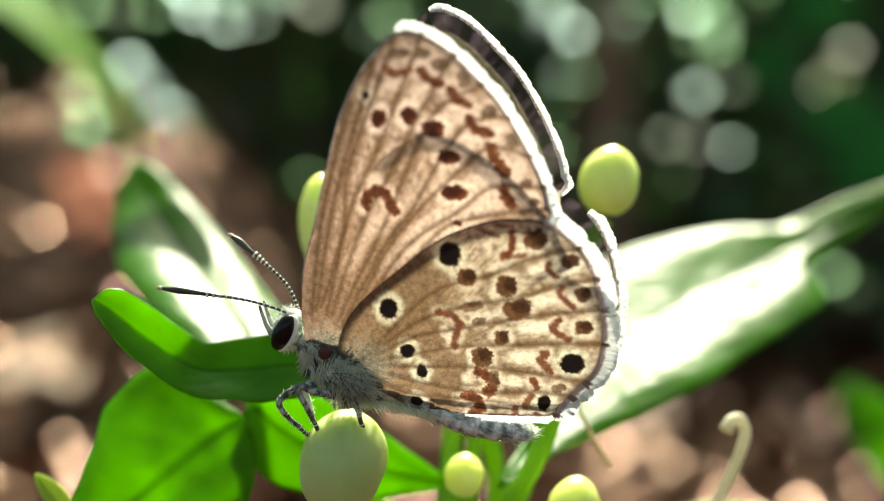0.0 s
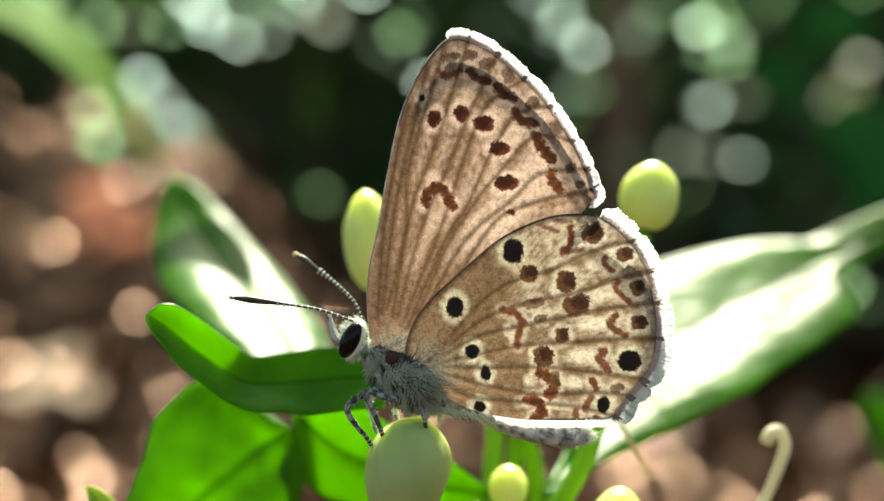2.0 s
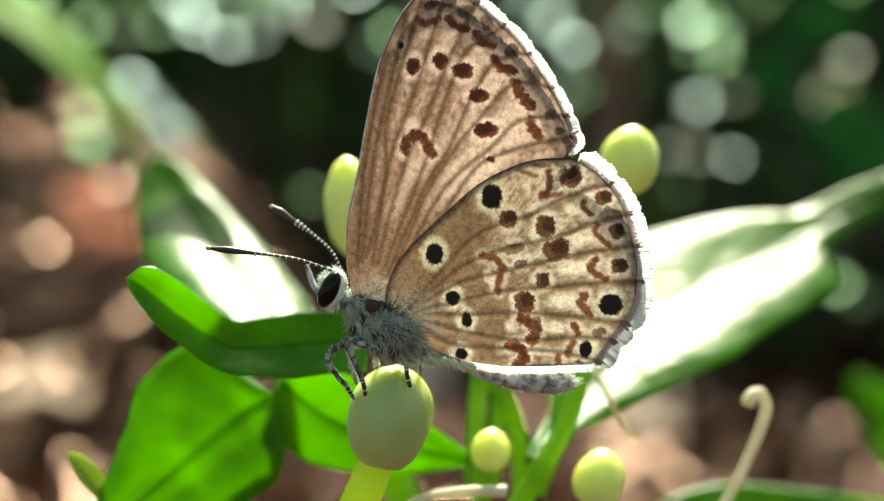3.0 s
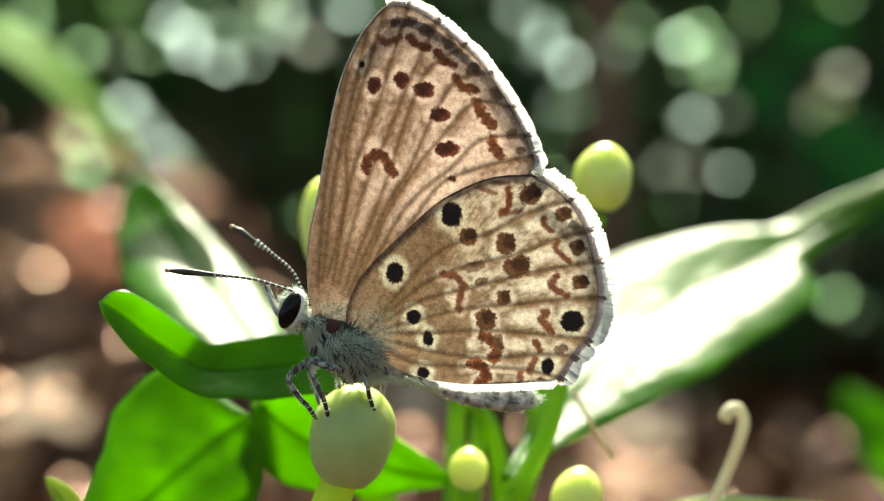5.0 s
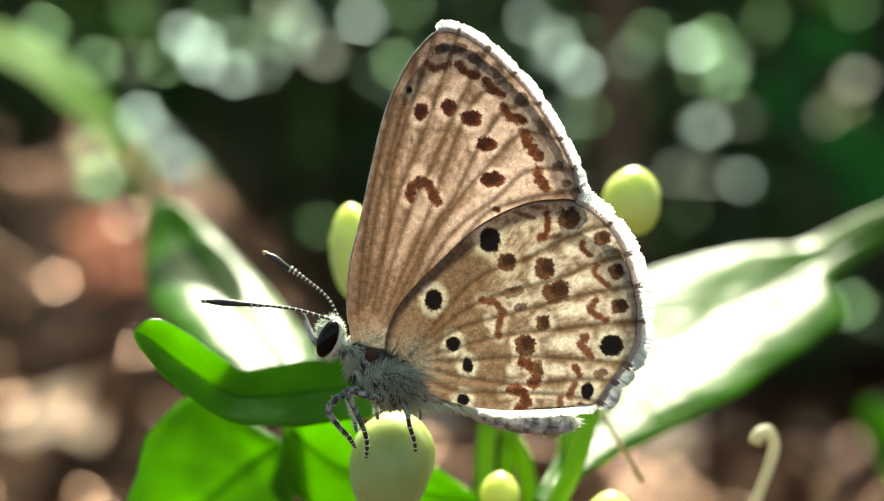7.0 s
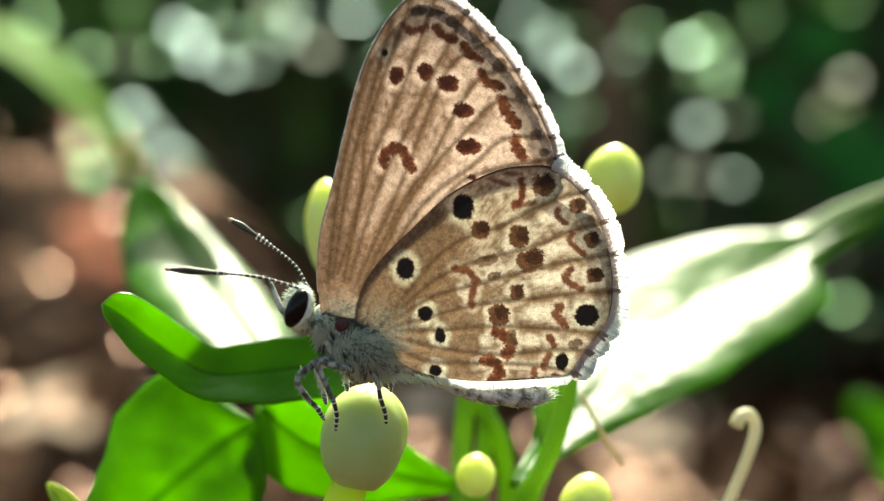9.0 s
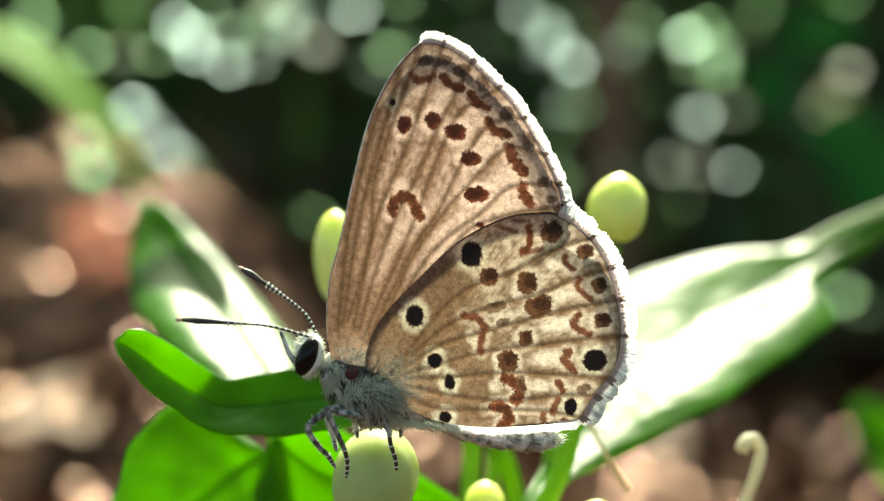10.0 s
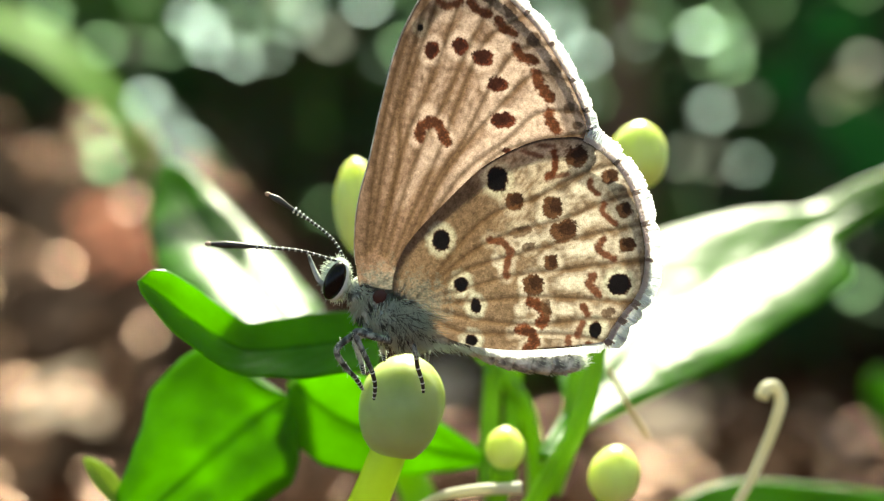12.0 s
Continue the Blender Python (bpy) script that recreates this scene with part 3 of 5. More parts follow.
def build_dry_leaves():
    """Larger fallen leaves that can be told apart."""
    rng = np.random.default_rng(31)
    tones = {"red": (0.88, 0.33, 0.2), "tan": (0.42, 0.22, 0.13), "pink": (0.75, 0.52, 0.42), "cream": (0.76, 0.58, 0.46), "brown": (0.09, 0.045, 0.03)}
    made = {}
    for name, c in tones.items():
        n = Nodes("dry_leaf_" + name)
        mat = n.surface(n.ramp(n.grain(0.9, 4), [(0.3, tuple(k * 0.7 for k in c)), (0.7, c)]), 0.6, None, 0.2, c, 0.04)
        v = [Vector((x, y * 0.6, -0.12 if z == -1.0 else z)) for x, y, z in LEAF_FORM]
        made[name] = mesh("dry_leaf", v, [tuple(q) for q in LEAF_FACES], mat, False)
    for (x, y), size, tone in (
        ((-336, 1215), 46, "red"), ((-318, 1205), 46, "red"), ((-350, 1192), 46, "red"), ((-332, 1180), 46, "red"), ((-312, 1172), 46, "red"), ((-362, 1206), 46, "red"), ((-300, 1186), 44, "red"), ((-344, 1164), 46, "red"), ((-324, 1152), 44, "red"), ((-359, 1203), 36, "tan"), ((-294, 1174), 30, "tan"), ((-432, 1273), 55, "tan"), ((-388, 1233), 50, "brown"), ((-358, 1144), 110, "brown"), ((-368, 1107), 90, "brown"), ((-293, 1116), 90, "brown"), ((-263, 1165), 80, "brown"), ((-323, 1141), 36, "tan"), ((-327, 979), 40, "cream"), ((-335, 947), 42, "cream"), ((-287, 952), 38, "cream"), ((-354, 1014), 34, "tan"), ((-313, 984), 36, "tan"), ((-356, 1074), 46, "brown"), ((-313, 1077), 46, "brown"), ((-340, 1099), 46, "brown"), ((-390, 1116), 46, "brown"), ((-303, 1137), 46, "brown"), ((-316, 958), 44, "cream"), ((-333, 935), 44, "tan"), ((-293, 1037), 32, "tan"), ((-425, 1260), 40, "tan"), ((-426, 1221), 40, "brown"),
        ((-314, 1081), 45, "tan"), ((-281, 1131), 40, "tan"), ((-310, 999), 40, "cream"), ((-250, 1208), 90, "brown"), ((367, 1725), 65, "pink"), ((347, 1075), 60, "pink"), ((356, 1212), 45, "pink"), ((205, 1212), 50, "cream"), ((168, 1075), 45, "cream"), ((209, 1107), 45, "pink"), ((490, 1937), 45, "tan"),
        ((212, 1255), 46, "cream"), ((154, 1080), 46, "cream"), ((180, 1212), 44, "cream"), ((215, 1160), 46, "cream"), ((174, 1064), 46, "pink"), ((265, 1387), 40, "pink"), ((183, 1017), 44, "cream"), ((291, 1387), 70, "pink"), ((332, 1043), 40, "pink"), ((293, 1255), 40, "brown"), ((379, 1339), 40, "tan"), ((7, 1578), 40, "cream"), ((-26, 1235), 76, "cream"), ((4, 1279), 66, "cream"), ((-140, 972), 35, "tan")):
        steep = size > 60 and tone != "brown"
        x, y, size = x * 0.001, y * 0.001, min(size, 76 if steep and x < 0 else 46) * (1.0 if tone in ("brown", "red", "cream") else 0.7)
        m = Matrix.Translation((x, y, rise(x, y) + (0.055 if tone == "cream" else 0.035))) @ pose(0, 0, 0, (62 if steep and x < 0 else 25) + rng.normal(0, 8), rng.normal(0, 10), 0) @ pose(0, 0, 0, 0, 0, rng.uniform(0, 360)) @ Matrix.Scale(size * 0.001, 4)
        thing("dry_leaf", "%s dry leaf lying on the litter" % {"red": "rust-red curled", "tan": "tan crumpled", "pink": "pinkish-brown", "cream": "pale cream", "brown": "dark brown"}[tone], "leaf", m, made[tone], "fallen leaves")


build_ground()
build_surroundings()
build_bush()
build_dry_leaves()


# ---- the shrub ----
def build_shrub():
    shrub = thing("flowering_shrub", "green shrub with glossy leaves and pale flower buds", "shrub", pose(0, 0, 0))
    stem = [(4, 14, 0), (2, 13, 60), (-2, 10, 130), (-4, 8.5, 172), (-2.36, 17, 183.46), (-5.09, 15, 189.15), (-7.31, 11, 191.53), (-8.19, 7.5, 192.2)]
    part("stem", mesh("stem", *tube(spline(stem, 6), np.linspace(1.6, 0.5, 43), 12), M_STALK), shrub)
    # back left leaf, folded, shining on top
    part("leaf", leaf_mesh("leaf", [(-7.2, 10, 192.59), (-10.65, 16, 195.47), (-14.5, 23, 198.69), (-17.81, 29, 201.91), (-20.26, 33, 205.05)], 6.9, (0.3, -0.41, 0.86), M_LEAF, 9, 0.25, seed=2, ripple=0.012, up_tip=(-0.5, -0.5, 0.6),
                           left=((0, 0.08, 0.16, 0.28, 0.5, 0.75, 0.9, 1), (0.04, 0.5, 0.85, 1.1, 1.2, 0.85, 0.5, 0)), right=((0, 0.1, 0.2, 0.3, 0.5, 0.75, 0.9, 1), (0.04, 0.3, 0.85, 1.1, 1.02, 0.65, 0.36, 0))), shrub)
    # front left leaf that turns its shaded face to the viewer
    part("leaf", leaf_mesh("leaf", [(-3.90, 5.2, 194.51), (-6.05, 5.3, 194.38), (-8.45, 5.3, 194.12), (-10.44, 4.4, 194.22), (-12.23, 2.8, 195.59), (-13.47, 1.7, 196.81), (-14.30, 1, 197.51)], 2.9, (0.0, -0.83, 0.56), M_LEAF, 17, -0.05, seed=3, rows=60, ripple=0.015,
                           left=((0, 0.25, 0.5, 0.72, 0.88, 0.96, 1), (1.35, 1.5, 1.2, 0.88, 0.66, 0.4, 0)), right=((0, 0.25, 0.5, 0.72, 0.88, 0.96, 1), (0.9, 1.05, 0.86, 0.86, 0.7, 0.45, 0))), shrub)
    # lower left leaf, lit through
    part("leaf", leaf_mesh("leaf", [(-8.62, 7, 191.70), (-9.74, 6.7, 190.92), (-10.78, 6.4, 190.09), (-12.34, 6, 188.81), (-14.05, 5.8, 187.29), (-17.83, 5.4, 184.12)], 8.8, (0.1, -1, 0.2), M_LEAF, 3, 0.14, seed=4, rows=70,
                           left=((0, 0.04, 0.09, 0.18, 0.37, 0.6, 1), (0.03, 0.25, 0.43, 0.64, 0.8, 0.75, 0)), right=((0, 0.045, 0.09, 0.15, 0.2, 0.26, 0.4, 0.6, 0.8, 1), (0.05, 0.18, 0.37, 0.7, 0.94, 1.04, 1.07, 1.0, 0.66, 0))), shrub)
    # leaf behind the bud
    part("leaf", leaf_mesh("leaf", [(-8.27, 7.2, 192.29), (-5.99, 7.6, 190.47), (-2.72, 9.2, 189.10), (1.47, 11.5, 187.71)], 4.8, (0.0, -1.0, 0.1), M_LEAF, 4, 0.1, seed=5, left=((0, 0.1, 0.35, 0.7, 1), (0.2, 0.85, 1.0, 0.7, 0)), right=((0, 0.1, 0.35, 0.7, 1), (0.2, 0.85, 1.0, 0.7, 0))), shrub)
    # right leaf: broad and shining, with a lobed margin and a long tip
    part("leaf", leaf_mesh("leaf", [(3.71, 7.5, 188.51), (8.26, 15, 191.9), (14.52, 22.5, 195.93), (21.61, 27.8, 199.19), (25.85, 29.6, 201.06), (33.18, 31, 205.46)], 12.8, (-0.2, -0.5, 0.84), M_LEAF, 5, 0.1, rows=60, ripple=0.014, seed=6, up_foot=(-0.2, -0.9, 0.4), up_tip=(-0.15, -0.68, 0.68),
                           left=((0, 0.12, 0.3, 0.42, 0.5, 0.62, 0.72, 0.85, 1), (0.02, 0.12, 1.12, 1.3, 1.15, 0.78, 0.42, 0.3, 0.0)),
                           right=((0, 0.1, 0.3, 0.45, 0.56, 0.62, 0.66, 0.72, 0.85, 1), (0.02, 0.2, 0.9, 0.98, 0.9, 0.62, 0.34, 0.28, 0.22, 0.0))), shrub)
    # a leaf low on the other side
    part("leaf", leaf_mesh("leaf", [(10.37, 17, 181.2), (14.93, 19, 182.98), (21.35, 22, 183), (29.27, 25, 182.53)], 4.6, (0.0, -0.75, 0.65), M_LEAF, 8, 0.1, seed=9), shrub)
    # an unseen shoot added from the side; its two leaves are placed to shade two others
    part("stem", mesh("stem", *tube(spline([(-64.00, 52.00, 0.00), (-66.00, 52.00, 150.00), (-52.00, 51.00, 224.00), (-25.65, 52.26, 238.58), (-16.65, 52.26, 235.58)], 8), np.linspace(1.3, 0.5, 33), 10), M_STALK), shrub, "unseen thin green shoot added overhead to carry two shading leaves")
    part("leaf", leaf_mesh("leaf", [(-16.98, 52.59, 235.85), (-14.51, 51.73, 234.58), (-12.24, 49.88, 232.91), (-10.29, 46.51, 230.62)], 2.9, (0.06, 0.6, 0.79), M_LEAF, 4, 0.1, seed=12, rows=30), shrub)
    part("leaf", leaf_mesh("leaf", [(-9.40, 31.62, 230.81), (-7.70, 32.34, 230.83), (-5.45, 33.36, 230.93), (-3.12, 34.42, 231.03), (-1.52, 35.09, 231.03)], 3.0, (0.06, 0.6, 0.79), M_LEAF, 4, 0.1, seed=13, rows=32, blunt=0.9), shrub)
    # small shoot tip
    part("leaf", leaf_mesh("leaf", [(-16.39, 6, 186.67), (-17.47, 6, 188.02), (-18.23, 6, 188.96)], 1.1, (0.3, -0.7, 0.7), M_SHOOT, 20, thick=0.12, rows=16, cols=6, seed=8), shrub)
    # stalks with buds
    egg = [(0, 0.4), (0.06, 0.62), (0.2, 0.88), (0.42, 1.0), (0.66, 0.92), (0.86, 0.62), (0.96, 0.3), (1, 0.02)]
    for path, r, foot, top, br in (
        ([(2.9, 8, 185.37), (5.89, 7, 191.06), (7.42, 8, 198.75), (8.62, 8.5, 201.43)], (0.5, 0.42), (8.6, 8.5, 201.75), (9.1, 8.5, 205.1), 1.5),
        ([(3.9, 13, 184.5), (3.2, 13, 190.5), (-2.0, 10.5, 196.5), (-4.73, 9, 198.78)], (0.5, 0.42), (-4.62, 9, 198.5), (-5.35, 9, 203.47), 1.38),
        ([(1.39, 9, 185.16), (1.68, 8, 186.90), (1.92, 7, 188.27)], (0.5, 0.6), (1.92, 7, 188.10), (2.09, 7, 190.16), 0.95),
        ([(5.97, 8, 184.52), (6.64, 6.5, 185.95), (6.91, 6, 186.72)], (0.5, 0.5), (6.91, 6, 186.59), (7.46, 6, 189.34), 1.2),
    ):
        stalk = part("stalk", mesh("stalk", *tube(spline(path, 8), np.linspace(r[0], r[1], 8 * (len(path) - 1) + 1), 12), M_STALK), shrub)
        part("bud", bud_mesh("bud", foot, top, br, M_BUD_GREEN, egg), stalk, "plump yellow-green flower bud")
    for path, thick in (([(1.25, 11, 186.19), (1.40, 12, 189.25), (1.65, 12, 192.81)], 0.5), ([(2.28, 12, 185.99), (2.58, 13, 189.10), (2.83, 13, 192.71)], 0.42), ([(4.38, 11, 186.18), (5.61, 11.5, 189.60), (6.20, 12, 192.94)], 0.62)):
        part("stalk", mesh("stalk", *tube(spline(path, 8), thick, 12), M_STALK), shrub)
    # dried styles and a thread
    part("style", mesh("style", *tube(spline([(13.51, 8.6, 185.83), (14.31, 8.6, 187.23), (15.07, 8.6, 188.86), (15.59, 8.6, 190.19), (15.80, 8.6, 191.12), (15.55, 8.6, 191.74), (15.05, 8.4, 191.71), (14.78, 8.2, 191.29)], 6), np.linspace(0.22, 0.34, 43), 10), M_STYLE), shrub, "pale dried curled style")
    part("style", mesh("style", *tube(spline([(-2.84, 5, 185.9), (-1.64, 5, 186.95), (0.22, 5, 187.4), (2.69, 5, 187.5)], 8), np.linspace(0.16, 0.3, 25), 10), M_STYLE), shrub, "pale style with a yellowish tip")
    part("thread", mesh("thread", *tube(spline([(7.32, 9, 192.68), (8.22, 9, 190.97), (9.29, 9, 189.25)], 8), 0.13, 8), M_THREAD), shrub, "thin dry brown thread")
    # the stalk on whose pale bud the butterfly sits
    stalk = part("stalk", mesh("stalk", *tube(spline([(-6.31, 4.5, 181.8), (-5.34, 2.5, 185.44), (-4.28, 1.3, 187.97), (-3.5, 1.1, 189.9)], 8), np.linspace(0.95, 0.8, 25), 14), M_PEDICEL), shrub, "pale yellow-green stalk of the bud")
    part("bud", bud_mesh("bud", (-3.4, 1.1, 189.45), (-2.62, 1.3, 193.9), 1.86, M_BUD, [(0, 0.5), (0.04, 0.6), (0.14, 0.8), (0.28, 0.94), (0.42, 1.0), (0.55, 1.0), (0.7, 0.93), (0.84, 0.73), (0.94, 0.44), (1, 0.05)], 0.06), stalk, "pale cream-green flower bud")
    return stalk


BUD_STALK = build_shrub()


# ---- the butterfly ----
FORE = [(-1.59, 0.69), (-2.11, 1.96), (-2.22, 3.43), (-2.12, 4.75), (-1.78, 6.3), (-1.36, 8.7), (-0.85, 11.05), (-0.1, 12.9), (0.62, 13.95), (1.25, 14.52), (2.0, 14.55), (3.04, 14.08), (4.2, 13.15), (5.3, 12.08), (6.43, 10.48), (7.2, 9.05), (7.48, 8.2), (7.4, 7.3), (3.92, 3.68), (0.61, 0.61)]
HIND = [(0, 0.24), (-0.54, 0.98), (-0.24, 2.21), (0.54, 3.33), (2.03, 4.75), (3.35, 5.9), (4.6, 6.6), (5.8, 7.02), (6.93, 7.12), (7.8, 7.02), (8.97, 6.15), (9.75, 5.05), (10.21, 3.62), (10.42, 2.28), (10.3, 0.95), (9.95, 0.15), (9.35, -0.55), (8.9, -1.18), (8.5, -1.72), (7.35, -1.84), (5.63, -1.88), (4.28, -1.84), (2.7, -1.56), (1.4, -1.0)]
FORE_ROOT, HIND_ROOT = (-1.1, 0.98), (0.24, 0.29)


def near_line(P, a, b):
    a, b = np.array(a), np.array(b)
    t = np.clip(((P - a) @ (b - a)) / ((b - a) @ (b - a)), 0, 1)
    return np.linalg.norm(P - a - t[:, None] * (b - a), axis=1), t


def rough_noise(P, scale, seed):
    return np.array([noise.noise(Vector((x * scale, z * scale, seed))) for x, z in P])


def paint(P, base, tone, veins, cells, washes, marks, spots, seed, root):
    """The colours of a wing's underside at the points P (millimetres).
    cells: how pale the fields between the veins are, from where to where (distance from the root) they pale."""
    n1, n2, n3 = rough_noise(P, 0.55, seed), rough_noise(P, 4.0, seed + 9), rough_noise(P, 11.0, seed + 4)
    out = P - np.array(root)
    reach = np.linalg.norm(out, axis=1)
    rays = np.c_[np.arctan2(out[:, 1], out[:, 0]) * 11, reach * 0.6]
    n4 = rough_noise(rays, 5.0, seed + 2)
    col = np.array(base)[None] * (1 + 0.2 * n1 + 0.12 * n2 + 0.2 * n3 + 0.09 * n4)[:, None]
    tone = np.array(tone)[None] * (1 + 0.1 * n2 + 0.14 * n3)[:, None]

    def lay(mask, colour):
        nonlocal col
        colour = np.array(colour)
        col = col * (1 - mask[:, None]) + (colour if colour.ndim == 2 else colour[None]) * mask[:, None]

    def soft(d, r, w):
        return np.clip((r - d) / w + 0.5, 0, 1)

    def line(pts):
        pts = spline(pts, 5)
        return np.min([near_line(P, a, b)[0] for a, b in zip(pts[:-1], pts[1:])], axis=0)

    def spot(c, r, turn=0.0, power=2.0):
        d = P - np.array(c)
        t = radians(turn)
        d = np.c_[d[:, 0] * math.cos(t) + d[:, 1] * math.sin(t), -d[:, 0] * math.sin(t) + d[:, 1] * math.cos(t)]
        return (np.abs(d / np.array(r)) ** power).sum(1) ** (1 / power)

    runs = [line(pts) for pts in veins]
    gap = np.min(runs, axis=0)
    pale, first, last = cells
    lay(pale * np.clip((gap - 0.1 + 0.1 * n2) / 0.3, 0, 1) * np.clip((reach - first + 1.2 * n1 + 0.9 * n4) / (last - first), 0, 1) * np.clip(0.72 + 0.9 * n4 + 0.4 * n2, 0.1, 1), tone)
    for c, r, turn, k in washes:
        lay(k * soft(spot(c, r, turn) + 0.3 * n2 + 0.1 * n3, 0.95, 0.6), tone)
    lanes = [line(pts) for pts, _, _ in marks]
    for d, (_, w, k) in zip(lanes, marks):
        lay(0.6 * k * soft(d + 0.1 * n2 + 0.02 * n3, w + 0.2, 0.2), tone)
    for c, r, dark in spots:
        lay({True: 0.85, False: 0.85, "brown": 0.6, "faint": 0.45}[dark] * soft(spot(c, np.array(r) + 0.24) + 0.2 * n2 + 0.06 * n3, 1.0, 0.36), tone * np.array((0.84, 0.92, 0.88))[None] if dark is True else tone)
    for d in runs:
        lay(0.52 * soft(d + 0.05 * n3 + 0.03 * n2, 0.13, 0.1), (0.13, 0.078, 0.042))
        lay(0.5 * soft(d, 0.05, 0.06), (0.08, 0.046, 0.026))
    # grey dusting near the body
    near = reach + 0.7 * n2 + 0.6 * n3 + 0.4 * n1
    lay(0.7 * soft(near, 1.15, 1.0), (0.3, 0.3, 0.28))
    lay(0.8 * soft(near + 0.7 * n3, 0.75, 0.6), (0.1, 0.108, 0.105))
    for d, (_, w, k) in zip(lanes, marks):
        lay(min(1.0, k + 0.2) * soft(d + w * (0.5 * n2 + 0.25 * n3), w, 0.1), (0.165, 0.058, 0.03))
        lay(0.75 * k * k * soft(d + w * (0.9 * n2 + 1.1 * n3), w * 0.66, 0.1), (0.04, 0.017, 0.01))
    for c, r, dark in spots:
        d = spot(c, r) + 0.2 * n2 + 0.15 * n3
        if dark in ("brown", "faint"):
            d = spot(c, np.array(r) * 1.05, 12, 2.5) + 0.26 * n2 + 0.18 * n3
            lay((1.0 if dark == "brown" else 0.8) * soft(d, 1.0, 0.18), (0.105, 0.052, 0.029) if dark == "brown" else (0.11, 0.062, 0.036))
            core = spot(np.array(c) + np.array((0.3, 0.22)) * r[0], np.array(r) * 0.85) + 0.3 * n2 + 0.5 * n3
            lay((0.85 if dark == "brown" else 0.4) * soft(core, 0.85, 0.25), (0.03, 0.014, 0.009))
            continue
        lay(soft(d, 1.0, 0.16), (0.13, 0.038, 0.022))
        core = d if dark else spot(np.array(c) + np.array((-0.14, 0.12)) * r[0], np.array(r) * 0.92) + 0.3 * n2 + 0.4 * n3
        lay((1.0 if dark else 0.9) * soft(core, 0.97 if dark else 0.86, 0.18), (0.006, 0.005, 0.006) if dark else (0.03, 0.011, 0.008))
    return np.clip(col, 0.004, 0.9)


def inside(P, outline):
    """Distance from the rim of an outline, positive within it."""
    ring = spline(outline, 5, closed=True)
    d, odd = np.full(len(P), 1e9), np.zeros(len(P), bool)
    for a, b in zip(ring, np.roll(ring, -1, 0)):
        d = np.minimum(d, near_line(P, a, b)[0])
        if a[1] != b[1]:
            cross = (a[1] > P[:, 1]) != (b[1] > P[:, 1])
            odd ^= cross & (P[:, 0] < (b[0] - a[0]) * (P[:, 1] - a[1]) / (b[1] - a[1]) + a[0])
    return np.where(odd, d, -d)


def wing_mesh(name, outline, centre, colours, material, side, waves, rim, cover=None):
    """A thin cambered wing sheet in the x-z plane. side: -1 towards the viewer, 1 away."""
    rim_pts = spline(outline, 28, closed=True)
    cols, rows = len(rim_pts), 110
    c = np.array(centre)
    r = np.linspace(0, 1, rows + 1)[1:] ** 0.9
    P = np.concatenate([c[None]] + [c + (rim_pts - c) * k for k in r])
    R = np.concatenate([[0.0]] + [np.full(cols, k) for k in r])
    outer = np.clip((np.linalg.norm(P - np.array(rim[0]), axis=1) - 7.6) / 0.8, 0, 1)
    if side > 0 and name == "hindwing":
        outer = outer * np.clip((P[:, 0] - 6.9) / 0.7, 0, 1)
    col = colours(P) if side < 0 else colours(P, R * outer)
    # thin dark line along the outer margin
    far = np.linalg.norm(P - np.array(rim[0]), axis=1) > rim[1]
    for edge, share, tone in ((0.93, 0.15, (0.1, 0.062, 0.04)), (0.972, 0.92, (0.03, 0.018, 0.014))):
        line = share * np.clip((R - edge) / 0.016, 0, 1) * far * (side < 0)
        col = col * (1 - line[:, None]) + np.array(tone)[None] * line[:, None]
    y = 0.36 * np.clip(1 - np.linalg.norm(P - np.array(rim[2]), axis=1) / 7.0, 0, 1) ** 1.5 + 0.05
    for run in waves:
        d = np.min([near_line(P, a, b)[0] for a, b in zip(run[:-1], run[1:])], axis=0)
        y = y + 0.05 * np.exp(-(d / 0.12) ** 2)
    y = y + 0.06 * rough_noise(P, 0.35, 3.3)
    verts = [mm(p[0], side * h, p[1]) for p, h in zip(P, y)]
    faces = [(0, 1 + j, 1 + (j + 1) % cols) for j in range(cols)]
    for i in range(rows - 1):
        a, b = 1 + i * cols, 1 + (i + 1) * cols
        faces += [(a + j, b + j, b + (j + 1) % cols, a + (j + 1) % cols) for j in range(cols)]
    me = mesh(name, verts, faces, material)
    at = me.attributes.new("pattern", "FLOAT_COLOR", "POINT")
    at.data.foreach_set("color", np.c_[col, np.ones(len(col))].astype("f").ravel())
    if cover is not None:
        # made clear where the forewing lies under the hindwing, so the overlap stays bright
        at = me.attributes.new("clear_share", "FLOAT", "POINT")
        at.data.foreach_set("value", (0.94 * np.clip((inside(P, cover) - 0.04) / 0.25, 0, 1)).astype("f"))
    if side > 0:
        # far wing mostly clear so it hardly shades the near one; margin denser
        at = me.attributes.new("clear_share", "FLOAT", "POINT")
        at.data.foreach_set("value", (0.92 - 0.62 * outer * np.clip((R - 0.855) / 0.04, 0, 1)).astype("f"))
    return me


